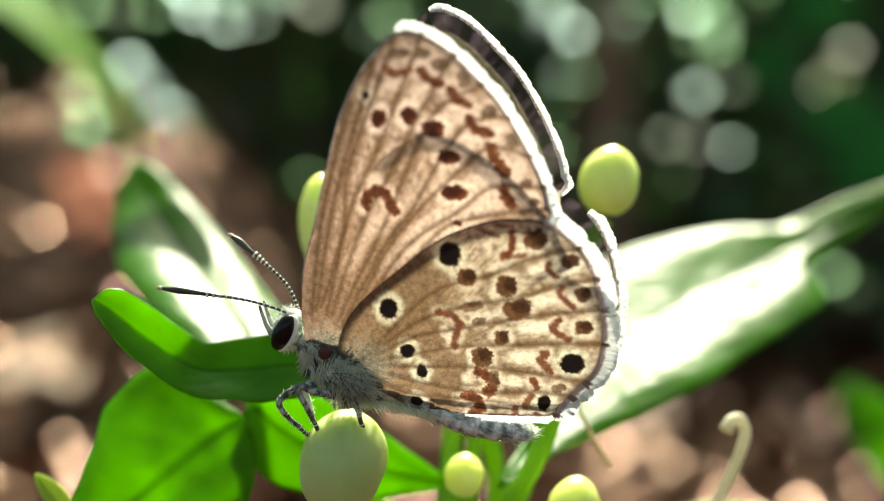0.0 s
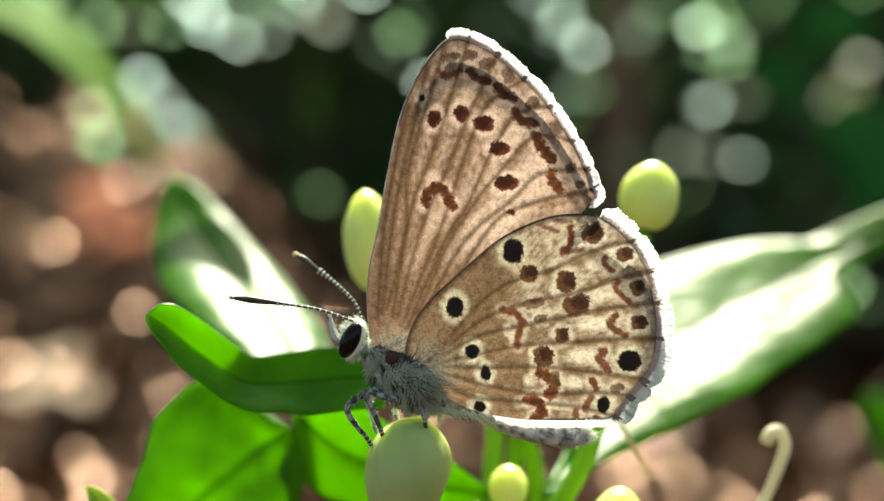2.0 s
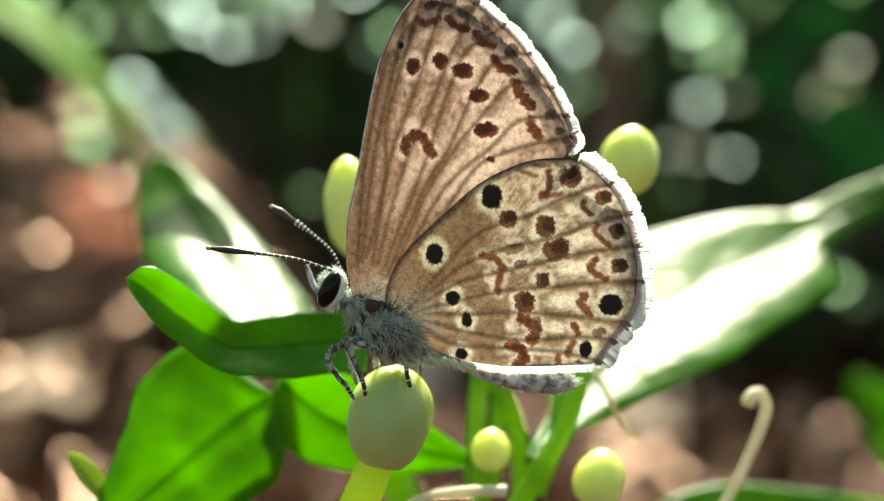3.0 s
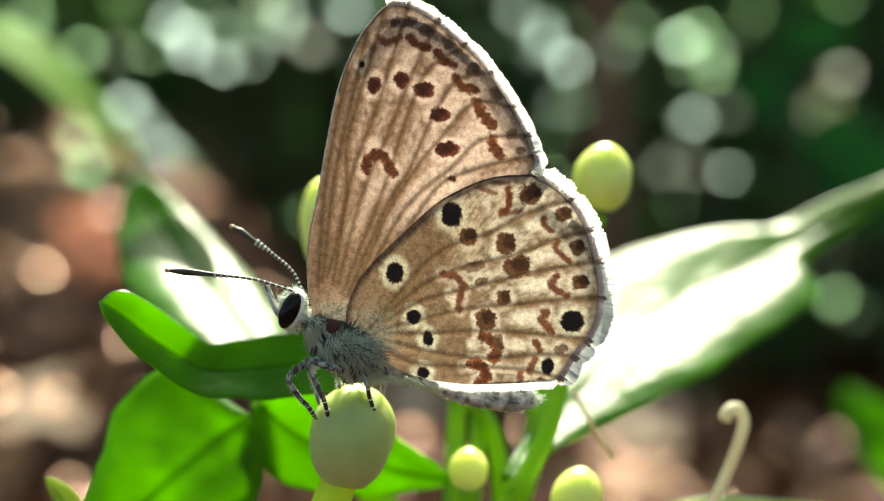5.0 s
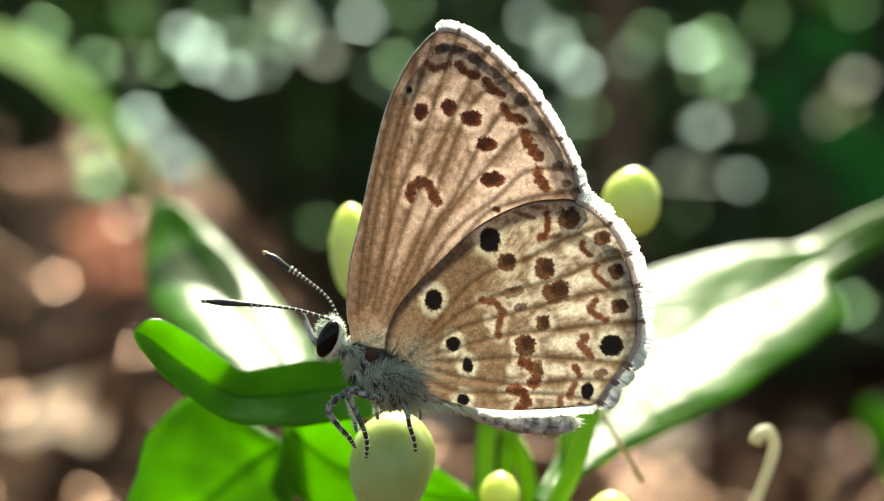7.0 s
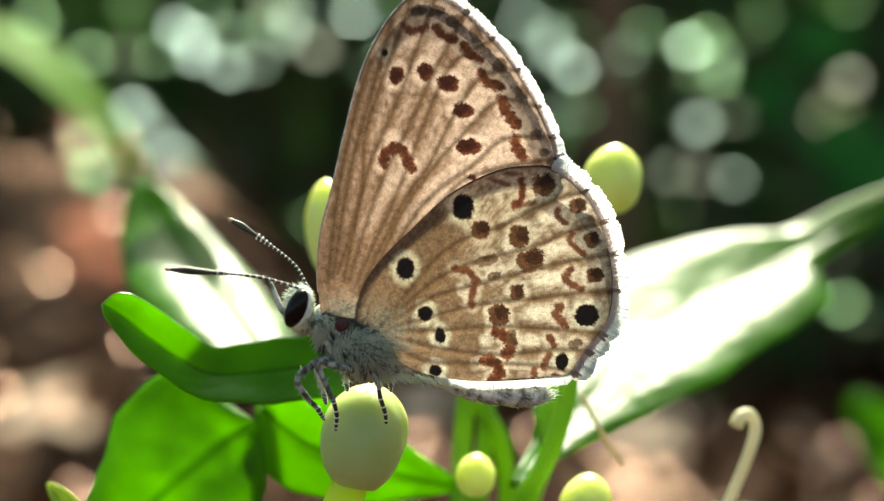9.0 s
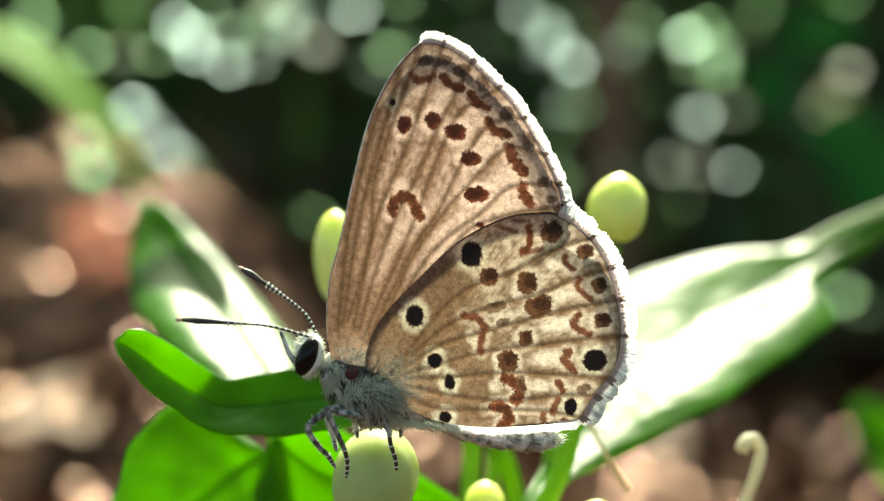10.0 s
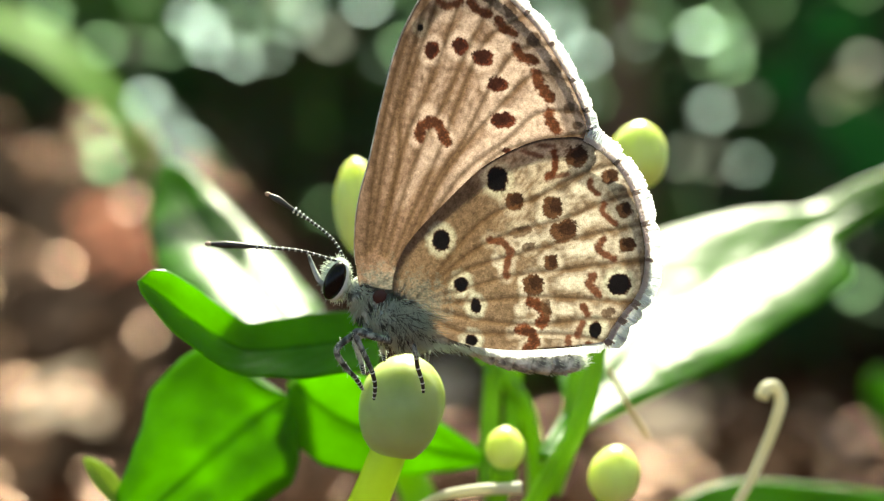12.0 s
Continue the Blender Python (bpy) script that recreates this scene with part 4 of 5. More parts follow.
def fringe_mesh(name, outline, first, last, side, rng, long=0.5, dashes=(), rosy=True):
    """Hair scales along a stretch of the margin (indices of the outline): long white ones in uneven tufts, short rosy ones at their foot, dusky ones where veins end."""
    pts = spline(outline, 60, closed=True)[first * 60:last * 60]
    mid = np.mean(np.array(outline), 0)
    verts, faces, tones = [], [], []
    for layer in range(3 if rosy else 1):
        for i in range(1, len(pts) - 1):
            p = pts[i] + rng.normal(0, 0.01, 2)
            t = pts[i + 1] - pts[i - 1]
            t = t / np.linalg.norm(t)
            o = np.array([t[1], -t[0]])
            if o @ (p - mid) < 0:
                o = -o
            near_dash = min([np.linalg.norm(p - e) for e in dashes], default=9.0)
            if layer == 2 and near_dash > 0.07 + rng.normal(0, 0.04):
                continue
            tuft = 1 + 0.1 * noise.noise(Vector((p[0] * 2.3, p[1] * 2.3, 4.0 + side))) + 0.05 * noise.noise(Vector((p[0] * 9, p[1] * 9, 8.0)))
            tuft *= 1 - 0.22 * math.exp(-(near_dash / 0.16) ** 2)
            l = long * min(1.0, 0.45 + 0.03 * min(i, len(pts) - i)) * tuft
            l *= (rng.uniform(0.93, 1.05), rng.uniform(0.1, 0.24), rng.uniform(0.3, 0.55))[layer]
            w = rng.uniform(0.03, 0.06)
            o = o + t * (rng.normal(0, 0.05) + 0.2 * noise.noise(Vector((p[0] * 4, p[1] * 4, 1.0))))
            y = side * (0.05 + 0.03 * layer) + rng.normal(0, 0.012)
            n = len(verts)
            q0, q1 = p - o * 0.08, p + o * l
            tip = q1 + o * w
            for q, k in ((q0, -0.7), (q0, 0.7), (q1, 1), (q1, -1)):
                q = q + t * w * k
                verts.append(mm(q[0], y, q[1]))
            verts.append(mm(tip[0], y + rng.normal(0, 0.03), tip[1]))
            faces.append((n, n + 1, n + 2, n + 4, n + 3))
            tones.append(layer)
    me = mesh(name, verts, faces, M_FRINGE, False)
    me.materials.append(M_FRINGE_ROSY)
    me.materials.append(M_FRINGE_DUSK)
    me.polygons.foreach_set("material_index", tones)
    return me


FORE_VEINS = [[(-1.75, 2.4), (-1.5, 6.2), (-1.0, 9.3), (-0.45, 11.6)], [(-1.55, 2.6), (-1.05, 7.0), (-0.1, 11.3), (0.35, 13.3)], [(-1.35, 2.8), (-0.54, 6.2), (-0.5, 8.6), (0.45, 12.0), (1.1, 14.2)],
              [(-1.1, 2.5), (-0.4, 6.8), (0.6, 9.6), (1.2, 11.4), (2.1, 14.4)], [(-0.9, 2.4), (0.1, 6.2), (1.45, 9.4), (2.2, 11.3), (3.35, 13.8)], [(-0.7, 2.1), (1.1, 6.7), (2.0, 9.4), (2.9, 11.6), (4.55, 12.8)],
              [(-0.5, 1.9), (1.16, 5.77), (2.1, 7.3), (3.3, 9.9), (4.3, 11.3), (5.65, 11.6)], [(-0.3, 1.8), (1.17, 5.4), (2.31, 7.26), (3.5, 8.75), (5.0, 10.3), (6.62, 10.1)], [(-0.1, 1.7), (1.88, 5.6), (3.99, 7.5), (5.3, 8.7), (7.25, 8.9)], [(0.1, 1.5), (3.0, 6.2), (4.6, 7.3), (7.45, 8.0)]]
HIND_VEINS = [[(0.54, 0.6), (3.2, 3.63), (5.65, 4.6), (6.88, 5.24), (8.11, 5.68), (9.15, 5.95)], [(0.54, 0.55), (2.6, 2.3), (4.41, 3.11), (7.09, 3.73), (8.32, 4.24), (9.9, 4.66)], [(0.6, 0.5), (2.6, 1.7), (4.87, 2.25), (6.82, 2.71), (8.29, 3.01), (10.25, 3.32)],
              [(0.6, 0.4), (4.37, 1.31), (6.8, 1.5), (8.26, 1.64), (10.4, 1.8)], [(0.6, 0.3), (3.62, 0.37), (5.55, 0.39), (7.74, 0.21), (9.85, -0.05)], [(0.6, 0.2), (3.11, -0.47), (5.52, -0.79), (7.72, -0.67), (9.2, -0.75)], [(0.6, 0.1), (2.2, -0.9), (4.3, -1.1), (6.73, -1.26), (8.6, -1.66)]]


def fore_colours(P):
    black = [((0.14, 11.98), (0.12, 0.15))]
    dark = [((0.67, 11.09), (0.32, 0.4)), ((1.84, 11.33), (0.34, 0.38)), ((2.84, 10.88), (0.46, 0.34)), ((3.51, 9.8), (0.46, 0.3)), ((3.81, 8.32), (0.56, 0.34)), ((4.02, 7.03), (0.2, 0.13))]
    faint = [((1.37, 13.75), (0.42, 0.2)), ((2.2, 13.85), (0.3, 0.22)), ((2.94, 13.45), (0.32, 0.26)), ((3.87, 12.95), (0.26, 0.32)), ((4.93, 11.8), (0.28, 0.26)), ((5.94, 10.71), (0.27, 0.33)), ((6.61, 8.97), (0.24, 0.22)), ((7.0, 8.26), (0.2, 0.16))]
    marks = [([(0.33, 7.43), (0.34, 7.85), (0.72, 8.1), (1.08, 8.0), (1.45, 7.32)], 0.23, 1.0), ([(0.84, 13.12), (1.23, 12.92), (1.75, 13.16)], 0.15, 0.75), ([(2.2, 13.14), (2.48, 12.88), (2.96, 12.72)], 0.19, 0.85), ([(3.38, 12.46), (3.64, 12.13), (4.08, 12.0)], 0.2, 0.85),
             ([(4.17, 11.41), (4.47, 11.01), (5.01, 10.89)], 0.21, 0.9), ([(5.1, 10.36), (5.32, 9.82), (5.74, 9.38)], 0.24, 0.85), ([(5.77, 8.75), (5.85, 8.34), (6.11, 8.02)], 0.22, 0.85)]
    washes = [((4.3, 7.5), (2.7, 0.8), 40, 0.62), ((4.9, 8.9), (1.4, 0.6), 45, 0.6), ((2.9, 8.6), (1.6, 0.5), 50, 0.4), ((3.2, 6.0), (1.6, 0.5), 45, 0.45), ((4.1, 10.4), (0.9, 0.5), 48, 0.6), ((3.5, 11.5), (0.8, 0.4), 50, 0.6), ((2.2, 12.2), (0.6, 0.35), 50, 0.6), ((1.2, 12.5), (0.5, 0.28), 20, 0.6), ((0.5, 12.3), (0.3, 0.5), 60, 0.4),
              ((0.9, 6.7), (0.7, 0.5), 50, 0.5), ((0.6, 8.55), (0.5, 0.3), 0, 0.45), ((2.2, 6.0), (1.7, 0.45), 52, 0.4), ((0.0, 5.4), (1.2, 0.3), 65, 0.3), ((6.3, 9.9), (0.3, 0.5), 20, 0.5), ((5.4, 11.3), (0.4, 0.3), 45, 0.5)]
    spots = [(c, r, "faint") for c, r in faint] + [(c, r, False) for c, r in dark] + [(c, r, True) for c, r in black]
    col = paint(P, (0.246, 0.158, 0.121), (0.73, 0.578, 0.548), FORE_VEINS, (0.42, 3.0, 8.5), washes, marks, spots, 1.0, (-0.86, 0.73))
    # darker scales along the front edge and towards the tip
    d = np.minimum(near_line(P, (-2.13, 2.45), (-1.42, 8.58))[0], near_line(P, (-1.42, 8.58), (0.5, 13.9))[0])
    tip = np.exp(-(np.linalg.norm(P - np.array((1.35, 15.0)), axis=1) / 4.2) ** 2)
    return col * ((1 - 0.36 * np.exp(-(d / 0.8) ** 2)) * (1 - 0.46 * tip))[:, None]


def hind_colours(P):
    black = [((4.05, 5.44), (0.44, 0.54)), ((1.57, 2.98), (0.38, 0.48)), ((2.36, 1.08), (0.3, 0.34)), ((2.96, 0.11), (0.23, 0.32)), ((2.74, -1.33), (0.26, 0.27)), ((9.19, 0.78), (0.5, 0.46)), ((8.12, -1.14), (0.3, 0.36))]
    brown = [((4.74, 4.48), (0.38, 0.4)), ((6.37, 4.16), (0.42, 0.48)), ((6.83, 3.14), (0.56, 0.44)), ((6.24, 1.84), (0.3, 0.31)), ((5.44, 0.9), (0.4, 0.45)), ((7.44, 6.28), (0.46, 0.46)), ((8.88, 5.4), (0.36, 0.3)), ((9.48, 3.96), (0.3, 0.33)), ((9.58, 2.44), (0.36, 0.32))]
    faint = [((8.66, -0.42), (0.3, 0.18)), ((5.0, 3.2), (0.45, 0.22)), ((5.3, 2.55), (0.3, 0.16)), ((6.0, -0.1), (0.2, 0.4))]
    marks = [([(3.64, 2.89), (4.16, 2.76), (4.52, 2.38), (4.38, 1.98), (4.3, 1.38)], 0.16, 0.72), ([(5.31, 0.2), (5.83, -0.08), (5.95, -0.5), (5.72, -0.8)], 0.24, 0.9), ([(4.91, -0.96), (5.33, -1.15), (5.4, -1.62), (5.2, -1.75)], 0.26, 1.0),
             ([(6.5, 6.5), (6.52, 5.78), (6.15, 5.42)], 0.16, 0.8), ([(6.2, 5.4), (7.05, 5.55)], 0.12, 0.6), ([(5.15, 6.6), (5.94, 6.35)], 0.11, 0.6), ([(5.76, 6.85), (6.5, 6.75)], 0.09, 0.55), ([(8.05, 5.3), (7.99, 5.02), (8.37, 4.68)], 0.13, 0.75),
             ([(8.61, 4.23), (8.55, 3.85), (9.08, 3.4)], 0.14, 0.75), ([(8.53, 2.72), (8.33, 2.31), (8.95, 1.88)], 0.16, 0.75), ([(8.06, 1.21), (7.9, 0.81), (8.28, 0.42)], 0.19, 0.75), ([(7.61, -0.12), (7.8, -0.46)], 0.17, 0.75), ([(7.52, -0.85), (7.32, -1.32)], 0.16, 0.7), ([(6.92, -1.46), (6.92, -1.72)], 0.16, 0.7), ([(7.78, -1.7), (7.98, -1.76)], 0.1, 0.9)]
    washes = [((6.92, 6.1), (0.14, 0.42), 0, 0.8), ((6.03, 5.0), (0.55, 0.22), 18, 0.75), ((5.57, 5.85), (0.2, 0.42), -12, 0.6), ((7.6, 4.95), (0.4, 0.26), 20, 0.95), ((7.8, 3.65), (0.7, 0.32), 16, 0.95), ((5.88, 3.72), (0.2, 0.36), 20, 0.9), ((7.6, 2.35), (0.8, 0.3), 8, 0.9), ((5.45, 2.75), (0.7, 0.2), 20, 0.6),
              ((7.15, 0.96), (0.75, 0.36), 2, 0.9), ((4.95, 1.0), (0.16, 0.34), 0, 0.8), ((3.95, 1.95), (0.22, 0.42), 20, 0.8), ((6.8, -0.2), (0.5, 0.26), -5, 0.9), ((6.3, -1.2), (0.6, 0.22), -6, 0.7), ((4.9, -0.15), (0.3, 0.3), 0, 0.7), ((4.5, -1.1), (0.3, 0.3), 0, 0.5), ((9.9, 3.2), (0.3, 0.2), 0, 0.6), ((8.35, 5.65), (0.3, 0.14), 20, 0.6)]
    spots = [(c, r, "faint") for c, r in faint] + [(c, r, "brown") for c, r in brown] + [(c, r, True) for c, r in black]
    return paint(P, (0.205, 0.143, 0.101), (0.67, 0.62, 0.575), HIND_VEINS, (0.5, 4.8, 7.6), washes, marks, spots, 5.0, (0.39, 0.2))


def upper_colours(P, R=None):
    """Dusky margin, thin pale inner field."""
    n1, n2 = rough_noise(P, 0.6, 2.0), rough_noise(np.c_[np.arctan2(P[:, 1], P[:, 0]) * 7, R * 0.6], 4.0, 4.0)
    col = np.array((0.8, 0.7, 0.58))[None] * (1 + 0.12 * n1 + 0.1 * n2)[:, None]
    dusk = np.clip((R - 0.845) / 0.04, 0, 1)[:, None]
    dark = np.array((0.034, 0.026, 0.036))[None] * (1 + 0.5 * n1 + 2.6 * n2)[:, None]
    return np.clip(col * (1 - dusk) + dark * dusk, 0.01, 0.92)


def banded(path, radii, bands, sides=8):
    """A leg or feeler: the dark tube and its pale rings."""
    line = spline(path, 10)
    rad = np.interp(np.linspace(0, 1, len(line)), np.linspace(0, 1, len(radii)), radii)
    rings = []
    step = np.r_[0, np.cumsum(np.linalg.norm(np.diff(line, axis=0), axis=1))]
    for s, l in bands:
        q = np.array([[np.interp(u * step[-1], step, line[:, k]) for k in range(3)] for u in (s, s + l / 2, s + l)])
        r = float(np.interp(s, np.linspace(0, 1, len(radii)), radii)) * 1.14
        rings.append(tube(q, (r, r * 1.05, r), sides))
    return tube(line, rad, sides), rings


def build_butterfly():
    rng = np.random.default_rng(11)
    bf = thing("butterfly", "small brown-spotted blue butterfly with closed white-fringed wings sitting on a bud", "butterfly", pose(-0.00262, 0, 0.19587))
    # body
    thorax = part("thorax", mesh("thorax", *ellipsoid((-0.6, 0, -0.1), (1.95, 0.9, 1.16), (0, 40, 0), 24, 36, 0.14), M_BODY), bf, "grey furry thorax")
    path = spline([(0.2, 0.1, -0.6), (1.6, 0.3, -1.02), (2.75, 0.4, -1.45), (3.95, 0.45, -2.03), (5.15, 0.45, -2.4), (6.5, 0.45, -2.6), (7.62, 0.42, -2.66)], 24)
    s = np.linspace(0, 1, len(path))
    rad = (0.56 + 0.1 * np.sin(s * math.pi) - 0.05 * s) * (0.86 + 0.2 * (s * 10 % 1) ** 0.7) * np.sqrt(np.clip((1.004 - s) / 0.09, 0.02, 1))
    part("abdomen", mesh("abdomen", *tube(path, rad, 24), M_ABDOMEN), bf, "mottled grey segmented abdomen with a white tip")
    head = part("head", mesh("head", *ellipsoid((-2.85, 0, 1.42), (0.62, 0.8, 0.95), (0, 12, 0), 16, 24, 0.08), M_BODY), bf)
    for y in (-0.52, 0.52):
        part("eye", mesh("eye", *ellipsoid((-2.94, y * 1.12, 1.42), (0.42, 0.44, 0.84), (0, 24, 0), 18, 26), M_EYE), head, "dark oval compound eye")
        part("eye_rim", mesh("eye_rim", *ellipsoid((-2.8, y * 0.88, 1.36), (0.38, 0.36, 0.86), (0, 22, 0), 16, 26), M_WHITE), head, "white scaled rim of the eye")
        part("palp", mesh("palp", *joined(tube(spline([(-3.1, y * 0.6, 0.75), (-3.62, y * 0.7, 1.5), (-3.85, y * 0.75, 2.05), (-4.0, y * 0.8, 2.5)], 6), np.linspace(0.15, 0.05, 19), 8)), M_ABDOMEN), head)
    collar = part("collar", mesh("collar", *ellipsoid((-1.78, 0, 0.78), (0.62, 0.72, 0.8), (0, 20, 0), 16, 24, 0.15), M_BODY), bf, "pale furry collar behind the head")
    roots, ways, lens, rads = [], [], [], []
    for _ in range(900):
        d = rng.normal(0, 1, 3)
        d /= np.linalg.norm(d)
        roots.append(Vector((-1.78 + d[0] * 0.6, d[1] * 0.7, 0.78 + d[2] * 0.78)))
        ways.append(Vector((d[0] * 0.4 + 0.3, d[1] * 0.5, d[2] * 0.4 - 0.5)) + 0.7 * noise.noise_vector(roots[-1] * 1.6))
        lens.append(rng.uniform(0.18, 0.45))
        rads.append(rng.uniform(0.014, 0.034))
    part("fur", mesh("fur", *hairs(roots, ways, lens, rads, rng), M_FUR), collar, "pale hair")
    # fur of thorax and head
    roots, ways, lens, rads = [], [], [], []
    for _ in range(4200):
        d = rng.normal(0, 1, 3)
        d /= np.linalg.norm(d)
        p = Euler((0, radians(40), 0)).to_matrix() @ Vector((d[0] * 1.95, d[1] * 0.9, d[2] * 1.16))
        roots.append(Vector((-0.6, 0, -0.1)) + p * 0.97)
        ways.append(Vector((d[0] * 0.3 + 0.45, d[1] * 0.45, d[2] * 0.35 - 0.6)) + 0.9 * noise.noise_vector(p * 1.3))
        lens.append(rng.uniform(0.22, 0.62))
        rads.append(rng.uniform(0.016, 0.045))
    order = sorted(range(len(roots)), key=lambda i: noise.noise(roots[i] * 1.9 + Vector((7, 0, 3))))
    roots, ways, lens, rads = [[q[i] for i in order] for q in (roots, ways, lens, rads)]
    k = 2750
    part("fur", mesh("fur", *hairs(roots[:k], ways[:k], lens[:k], rads[:k], rng), M_FUR), thorax, "pale bluish-grey hair")
    part("fur", mesh("fur", *hairs(roots[k:], ways[k:], lens[k:], rads[k:], rng), M_FUR_DARK), thorax, "dark grey hair")
    # long hair that fans out over the roots of the wings
    for tone, count, lab in ((M_FUR_DARK, 110, "dark grey hair over the wing roots"), (M_FUR, 420, "pale hair over the wing roots")):
        roots, ways, lens, rads = [], [], [], []
        for _ in range(count):
            g = radians(rng.uniform(-115, 5))
            roots.append(Vector((-0.05 + rng.normal(0, 0.4), -0.88 - rng.uniform(0, 0.14), -0.15 + rng.normal(0, 0.26))))
            ways.append(Vector((math.cos(g), -0.1, math.sin(g))))
            lens.append(rng.uniform(0.4, 1.4))
            rads.append(rng.uniform(0.012, 0.022))
        part("fur", mesh("fur", *hairs(roots, ways, lens, rads, rng, 0.12), tone), thorax, lab)
    # white beard below the hindwing
    roots, ways, lens, rads = [], [], [], []
    for _ in range(520):
        u = rng.uniform(0, 1)
        roots.append(Vector((0.2 + 3.1 * u, rng.uniform(-0.75, 0.4), -1.32 - 0.5 * u + rng.normal(0, 0.08))))
        ways.append(Vector((0.6, -0.15, -0.4 - 0.4 * rng.uniform(0, 1))))
        lens.append(rng.uniform(0.2, 0.5))
        rads.append(rng.uniform(0.01, 0.02))
    part("fur", mesh("fur", *hairs(roots, ways, lens, rads, rng), M_FUR), bf, "white hair below the hindwing")
    roots, ways, lens, rads = [], [], [], []
    for _ in range(700):
        d = rng.normal(0, 1, 3)
        d /= np.linalg.norm(d)
        if d[1] ** 2 > 0.45 and d[0] < 0.6:
            continue
        roots.append(Vector((-2.85 + d[0] * 0.6, d[1] * 0.78, 1.42 + d[2] * 0.92)))
        ways.append(Vector((d[0] - 0.3, d[1], d[2] - 0.5)))
        lens.append(rng.uniform(0.1, 0.26))
        rads.append(rng.uniform(0.01, 0.018))
    part("fur", mesh("fur", *hairs(roots, ways, lens, rads, rng), M_FUR), head, "white hair")
    roots, ways, lens, rads = [], [], [], []
    for _ in range(520):
        i = int(rng.integers(20, 140))
        g = rng.uniform(0, 6.283)
        roots.append(Vector(path[i]) + Vector((0, math.cos(g), math.sin(g))) * (rad[i] * 0.98))
        ways.append(Vector((1.0, math.cos(g) * 0.3, math.sin(g) * 0.3 - 0.32)))
        lens.append(rng.uniform(0.12, 0.3))
        rads.append(rng.uniform(0.012, 0.02))
    part("fur", mesh("fur", *hairs(roots, ways, lens, rads, rng), M_FUR), bf, "white hair along the abdomen")
    roots = [Vector(path[-4 - int(rng.integers(0, 14))]) + Vector(rng.normal(0, 0.16, 3)) for _ in range(260)]
    part("fur", mesh("fur", *hairs(roots, [Vector((1.0, rng.normal(0, 0.35), rng.normal(0.1, 0.4))) for _ in roots], rng.uniform(0.2, 0.5, 260), rng.uniform(0.015, 0.03, 260), rng), M_FUR), bf, "white tuft at the end of the abdomen")
    part("wing_root", mesh("wing_root", *ellipsoid((-1.1, -0.86, 0.72), (0.28, 0.1, 0.32), (0, 40, 0), 10, 14, 0.2), M_RED), bf, "dark red wing joint")
    # feelers
    for y, path, club in ((-0.3, [(-2.62, -0.3, 2.15), (-3.65, -0.5, 2.53), (-4.6, -0.75, 2.8), (-6.35, -0.9, 3.02), (-7.2, -1.0, 3.12), (-8.05, -1.1, 3.2)], 0.72),
                          (0.3, [(-2.5, 0.3, 2.25), (-2.96, 0.6, 3.1), (-3.89, 0.9, 3.9), (-4.83, 1.1, 4.56), (-5.2, 1.2, 4.82), (-5.65, 1.3, 5.08)], 0.76)):
        bands = [(0.03 + i * 0.047, 0.013) for i in range(int((club - 0.03) / 0.047))]
        dark, pale = banded(path, (0.05, 0.055, 0.055, 0.06, 0.13, 0.16, 0.05), bands)
        feeler = part("antenna", mesh("antenna", *dark, M_DARK), bf, "black antenna with white rings and a club")
        for ring in pale:
            part("ring", mesh("ring", *ring, M_WHITE), feeler, "white ring")
        tip = np.array(path[-1])
        part("club_tip", mesh("club_tip", *ellipsoid(tip, (0.14, 0.1, 0.1), (0, 10, 0), 8, 10), M_CLUB), feeler, "orange-brown tip")
    # legs
    for pale_leg, path, toe in (
        (False, [(-0.7, -0.7, -1.2), (-1.5, -1.1, -0.9), (-2.18, -1.3, -0.68), (-1.86, -1.1, -1.57), (-1.53, -0.75, -2.41)], [(-1.53, -0.75, -2.41), (-1.4, -0.35, -3.1), (-1.46, 0.02, -3.8)]),
        (False, [(-1.5, -0.7, -0.8), (-2.06, -0.95, -0.76), (-2.96, -1.2, -1.4), (-2.58, -0.9, -2.25), (-2.25, -0.6, -2.66)], [(-2.25, -0.6, -2.66), (-2.05, -0.3, -3.05), (-1.92, 0.02, -3.35)]),
        (False, [(0.1, -0.7, -1.2), (0.25, -0.85, -1.5), (0.36, -0.8, -1.85)], [(0.36, -0.8, -1.85), (0.42, -0.5, -2.38), (0.62, -0.15, -3.1), (0.67, 0.02, -3.6)]),
        (True, [(-1.6, 0.2, -0.9), (-2.15, 0.3, -1.25), (-2.0, 0.4, -1.92), (-1.9, 0.5, -2.4)], [(-1.9, 0.5, -2.4), (-1.83, 0.6, -2.8)]),
        (True, [(0.9, 0.5, -1.2), (0.98, 0.7, -1.5), (0.95, 0.8, -1.9)], [(0.95, 0.8, -1.9), (0.93, 0.9, -2.4)]),
        (True, [(-0.9, 0.5, -1.2), (-0.98, 0.6, -1.5), (-0.95, 0.7, -1.9)], [(-0.95, 0.7, -1.9), (-0.92, 0.8, -2.3)])):
        dark, _ = banded(path, (0.17, 0.16, 0.14, 0.115, 0.1), [], 10)
        leg = part("leg", mesh("leg", *dark, M_BODY if pale_leg else M_GREY), bf, "white-scaled leg" if pale_leg else "mottled grey leg with a black foot")
        dark, pale = banded(toe, (0.105, 0.1, 0.095, 0.085, 0.06), [(u, 0.035) for u in (0.04, 0.33, 0.55, 0.74, 0.9)])
        part("foot", mesh("foot", *dark, M_DARK), leg, "black foot with white rings")
        line = spline(path, 30)
        count = 260 if pale_leg else 190
        pick = [line[int(i)] for i in rng.integers(0, len(line), count)]
